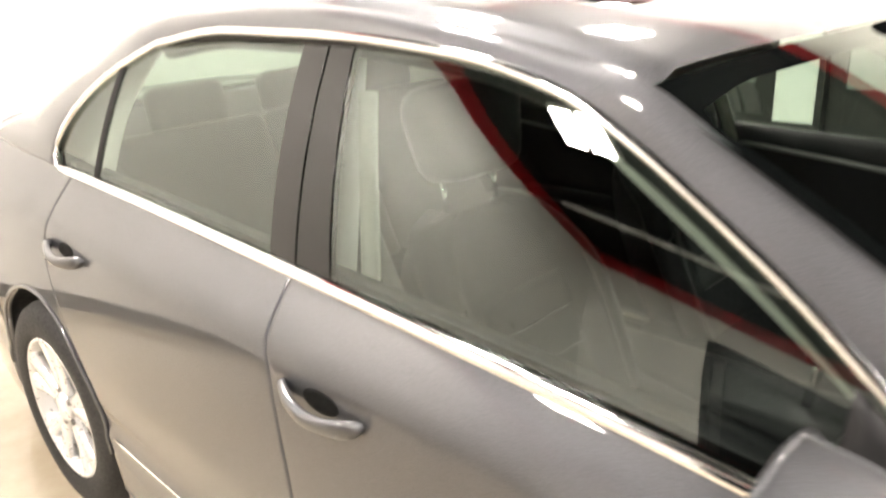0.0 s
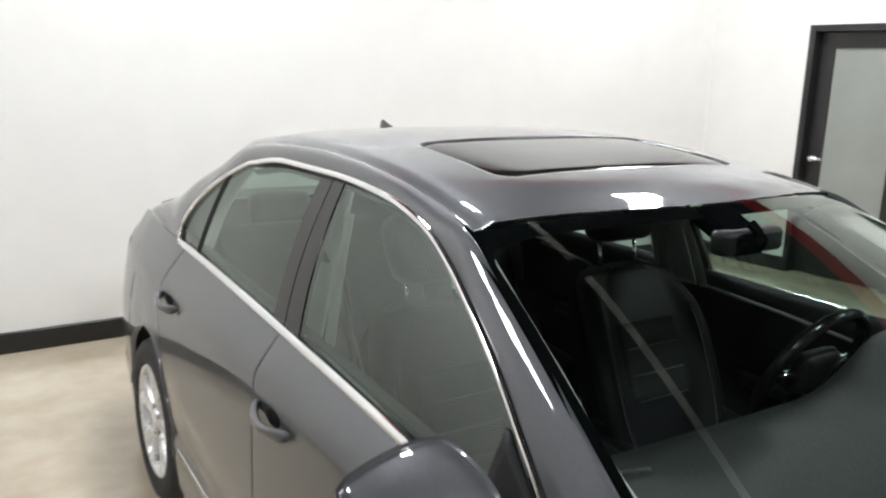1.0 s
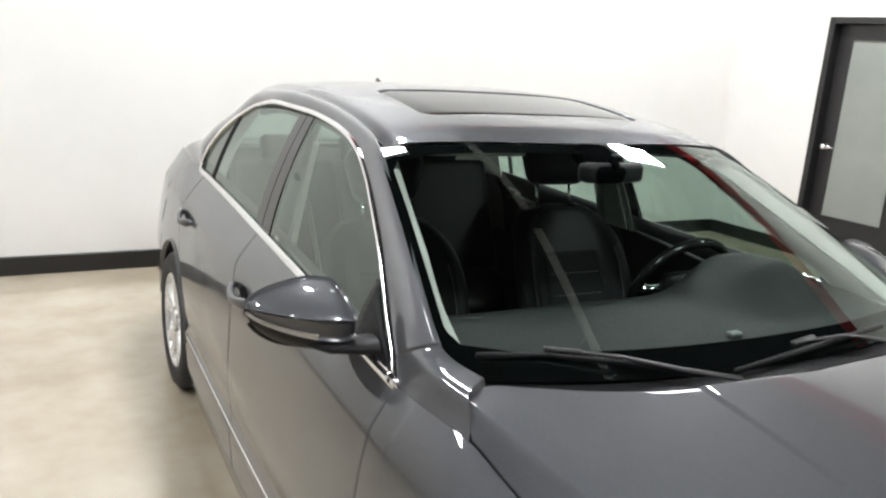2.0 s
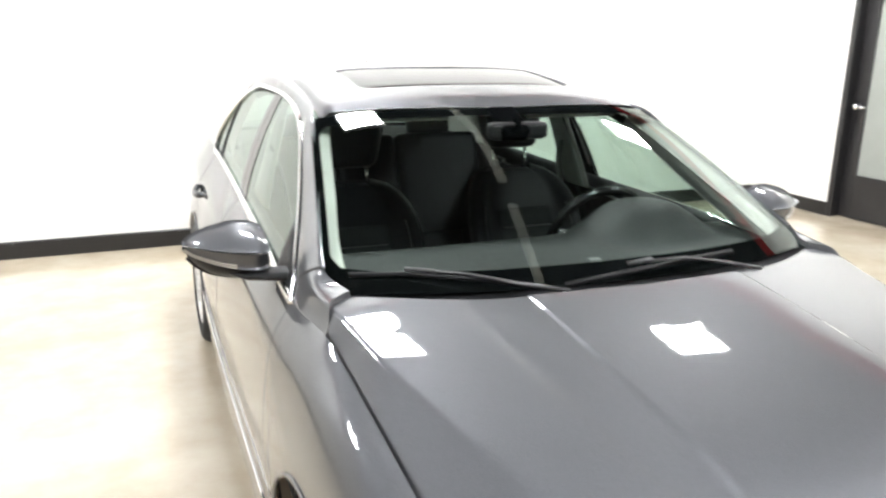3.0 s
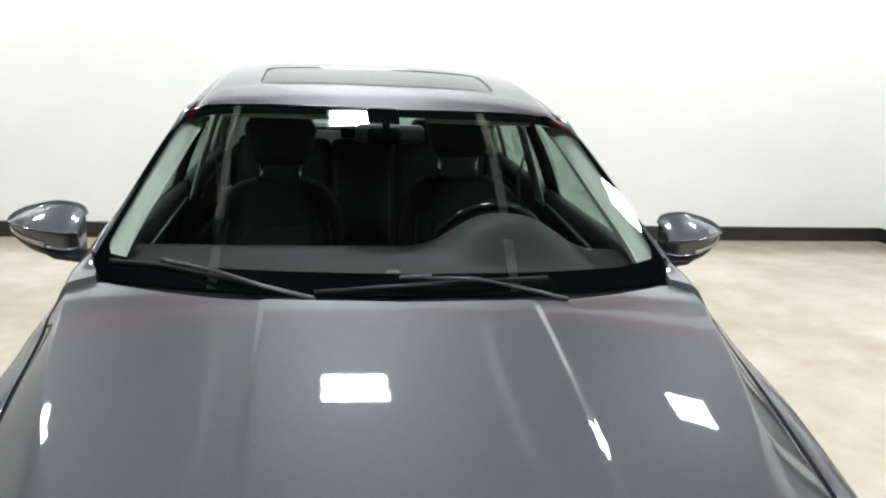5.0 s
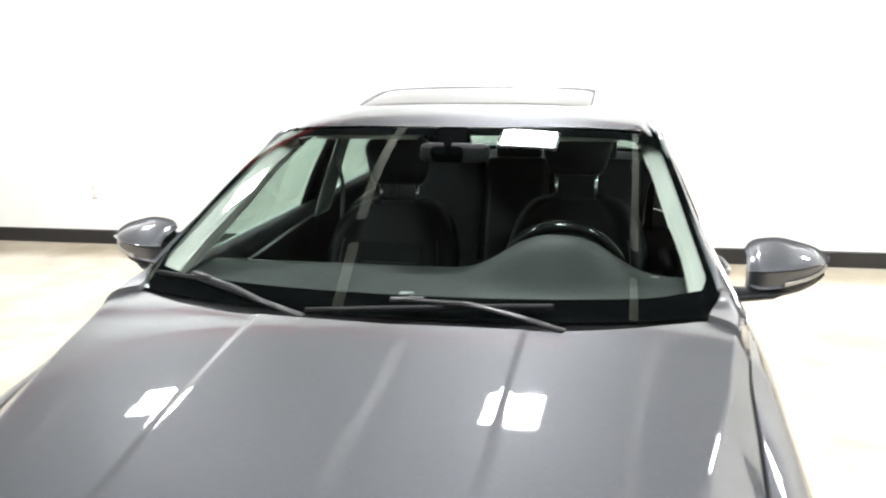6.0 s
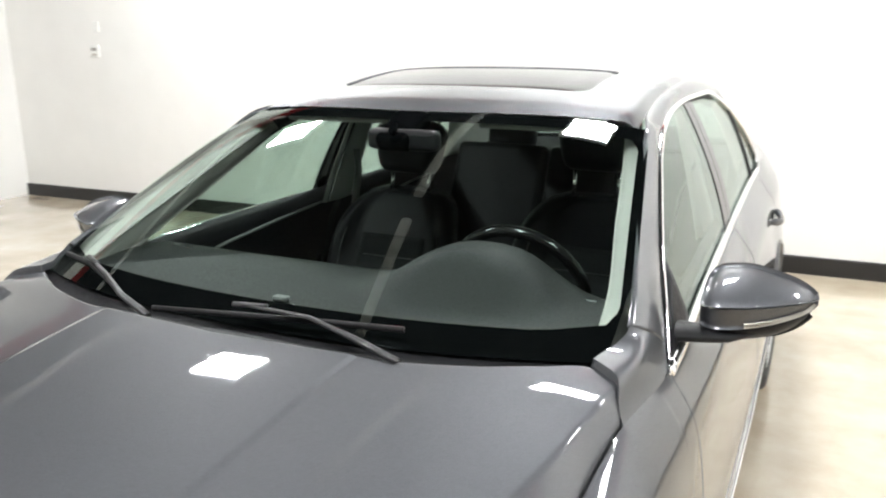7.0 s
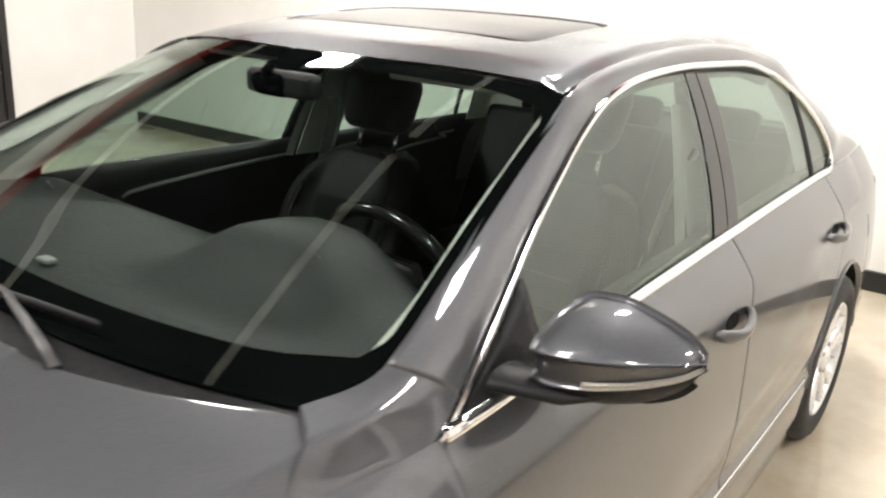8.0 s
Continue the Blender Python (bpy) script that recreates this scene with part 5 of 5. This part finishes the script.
# ------------------------------------------------------------------ the doors and small wall things
def room_door(name, y0, y1):
    a, b = Vector((right(y0), y0)), Vector((right(y1), y1))
    L = (b - a).length
    d = thing(name, "black framed door with a frosted glass panel", "door", "doors in the white wall")
    d.matrix_world = Matrix.Translation((a.x, a.y, 0)) @ Matrix.Rotation(math.atan2(b.y - a.y, b.x - a.x), 4, "Z")
    # local: x along the wall, +y out of the room
    H = 2.16
    fr = 0.055
    for nm, s, c in (("jamb", (fr, 0.17, H), (fr / 2, 0.07, H / 2)), ("jamb", (fr, 0.17, H), (L - fr / 2, 0.07, H / 2)), ("head", (L - 2 * fr, 0.17, fr), (L / 2, 0.07, H - fr / 2))):
        part(nm, box_bm(s, c, 0.004), DOORBLACK, d, soft=False)
    x0, x1, z0, z1 = fr + 0.004, L - fr - 0.004, 0.01, H - fr - 0.004
    st, rail_b, rail_t = 0.13, 0.40, 0.13
    leaf_y = 0.105
    for nm, s, c in (("stile", (st, 0.045, z1 - z0), (x0 + st / 2, leaf_y, (z0 + z1) / 2)), ("stile", (st, 0.045, z1 - z0), (x1 - st / 2, leaf_y, (z0 + z1) / 2)),
                     ("bottom_rail", (x1 - x0 - 2 * st, 0.045, rail_b), (L / 2, leaf_y, z0 + rail_b / 2)), ("top_rail", (x1 - x0 - 2 * st, 0.045, rail_t), (L / 2, leaf_y, z1 - rail_t / 2))):
        part(nm, box_bm(s, c, 0.003), DOORBLACK, d, soft=False)
    part("glass_panel", box_bm((x1 - x0 - 2 * st, 0.012, z1 - z0 - rail_b - rail_t), (L / 2, leaf_y, (z0 + rail_b + z1 - rail_t) / 2)), FROST, d, "frosted grey glass", soft=False)
    h = new("door_knob")
    h.parent = d
    V, F = lathe([(0.0, 0.0), (0.0, 0.03), (0.008, 0.03), (0.012, 0.012), (0.04, 0.012), (0.045, 0.026), (0.065, 0.028), (0.075, 0.015), (0.076, 0.0)], 20)
    V = [(x0 + 0.065 + v[1], leaf_y - 0.022 - v[0], 1.03 + v[2]) for v in V]
    link("knob", V, F, CHROME, h, "silver lever knob")
    link("lever", *tube([(x0 + 0.065, leaf_y - 0.075, 1.03), (x0 + 0.11, leaf_y - 0.08, 1.03), (x0 + 0.165, leaf_y - 0.078, 1.028)], 0.009), CHROME, h)
    return d


for k, (y0, y1) in enumerate(DOORS):
    room_door("room_door", y0, y1)


def wall_plate(name, x, z, size, label, category, mat=PAPER):
    d = thing(name, label, category)
    d.location = (x, back(x), z)
    part("plate", box_bm((size[0], 0.012, size[1]), (0, -0.006, 0), 0.004), mat, d)
    return d


t = wall_plate("thermostat", -5.53, 1.50, (0.12, 0.12), "small white thermostat on the wall", "thermostat")
part("display", box_bm((0.07, 0.006, 0.03), (0, -0.014, 0.02), 0.002), plain("grey_display", (0.3, 0.29, 0.27), 0.3), t)
part("button", box_bm((0.06, 0.006, 0.02), (0, -0.014, -0.03), 0.002), plain("grey_buttons", (0.4, 0.37, 0.33), 0.5), t)
wall_plate("wall_plate", -5.48, 1.73, (0.07, 0.10), "small pale plate above the thermostat", "wall plate")
o = wall_plate("wall_outlet", -4.04, 0.48, (0.075, 0.12), "white electrical outlet low on the wall", "outlet")
for dz in (-0.025, 0.025):
    part("socket", box_bm((0.03, 0.004, 0.025), (0, -0.013, dz), 0.004), HOUSING, o)

# tall dark glazed double door in the far side wall
d = thing("side_door", "tall black framed double door with dark glass, closed", "door")
d.location = (XL, 1.795, 0)
for nm, sz, c in (("jamb", (0.14, 0.07, 3.5), (-0.045, 0.12, 1.75)), ("jamb", (0.14, 0.07, 3.5), (-0.045, -2.48, 1.75)), ("head", (0.14, 2.53, 0.09), (-0.045, -1.18, 3.455))):
    part(nm, box_bm(sz, c, 0.004), DOORBLACK, d, soft=False)
for k, y0 in enumerate((0.083, -1.182)):
    leaf = new("leaf")
    leaf.parent = d
    y1 = y0 - 1.26
    ym = (y0 + y1) / 2
    for nm, sz, c in (("stile", (0.05, 0.11, 3.39), (-0.03, y0 - 0.056, 1.71)), ("stile", (0.05, 0.11, 3.39), (-0.03, y1 + 0.056, 1.71)),
                      ("bottom_rail", (0.05, 1.034, 0.26), (-0.03, ym, 0.145)), ("lock_rail", (0.05, 1.034, 0.10), (-0.03, ym, 1.02)), ("top_rail", (0.05, 1.034, 0.12), (-0.03, ym, 3.345))):
        part(nm, box_bm(sz, c, 0.003), DOORBLACK, leaf, soft=False)
    for z0, z1 in ((0.276, 0.969), (1.071, 3.284)):
        part("glass_pane", box_bm((0.012, 1.034, z1 - z0), (-0.03, ym, (z0 + z1) / 2)), DARKGLASS, leaf, "dark glass pane", soft=False)
    ends = y0 - 0.056 if k == 0 else y1 + 0.056
    link("pull_bar", *tube([(-0.004, ends, 0.92), (0.04, ends, 0.92), (0.045, ends, 1.0), (0.04, ends, 1.12), (-0.004, ends, 1.12)], 0.010), CHROME, leaf, "chrome pull bar")

# ------------------------------------------------------------------ ceiling lamps: twin bright strips in a white tray
def ceiling_lamp(at):
    d = thing("ceiling_lamp", "white high bay lamp with two bright strips", "lamp", "lamps under the ceiling")
    part("tray", box_bm((0.60, 0.56, 0.06), (0, 0, 0.05), 0.01), HOUSING, d)
    for dy in (-0.135, 0.135):
        part("diffuser", box_bm((0.53, 0.21, 0.02), (0, dy, 0.008), 0.004), LAMPWHITE, d, "glowing white diffuser")
    for dx in (-0.25, 0.25):
        link("hanger", *tube([(dx, 0, 0.08), (dx, 0, 0.40)], 0.006), STEEL, d)
    d.location = at
    return d


# pale conduits under the dark ceiling
for x, spans in ((-1.34, ((3.3, 0.60), (0.35, -8.9))), (1.27, ((3.3, 0.60), (0.35, -8.9))), (-5.35, ((3.1, -8.9),))):
    for y0, y1 in spans:
        c = thing("ceiling_conduit", "pale grey conduit hung under the dark ceiling", "conduit", "conduits under the ceiling", (x, (y0 + y1) / 2, CEILING - 0.28))
        y1 = min(y1, y0) if y1 < y0 else y1
        part("channel", box_bm((0.09, min(abs(y0 - y1), 12.0), 0.06), (0, 0, 0), 0.01), HOUSING, c, soft=False)
        for k in (-0.4, 0.0, 0.4):
            link("hanger", *tube([(0, k * abs(y0 - y1), 0.03), (0, k * abs(y0 - y1), 0.28)], 0.005, 6), STEEL, c)

first = ceiling_lamp((LAMP_SPOTS[0][0], LAMP_SPOTS[0][1], CEILING - 0.40))
for x, y in LAMP_SPOTS[1:]:
    copy_thing(first, Matrix.Translation((x, y, CEILING - 0.40)))

for ob in list(scene.collection.objects):
    if ob.type == "MESH" and ob.data.materials and ob.data.materials[0] in (GLASS, SCREEN):
        ob.visible_shadow = False
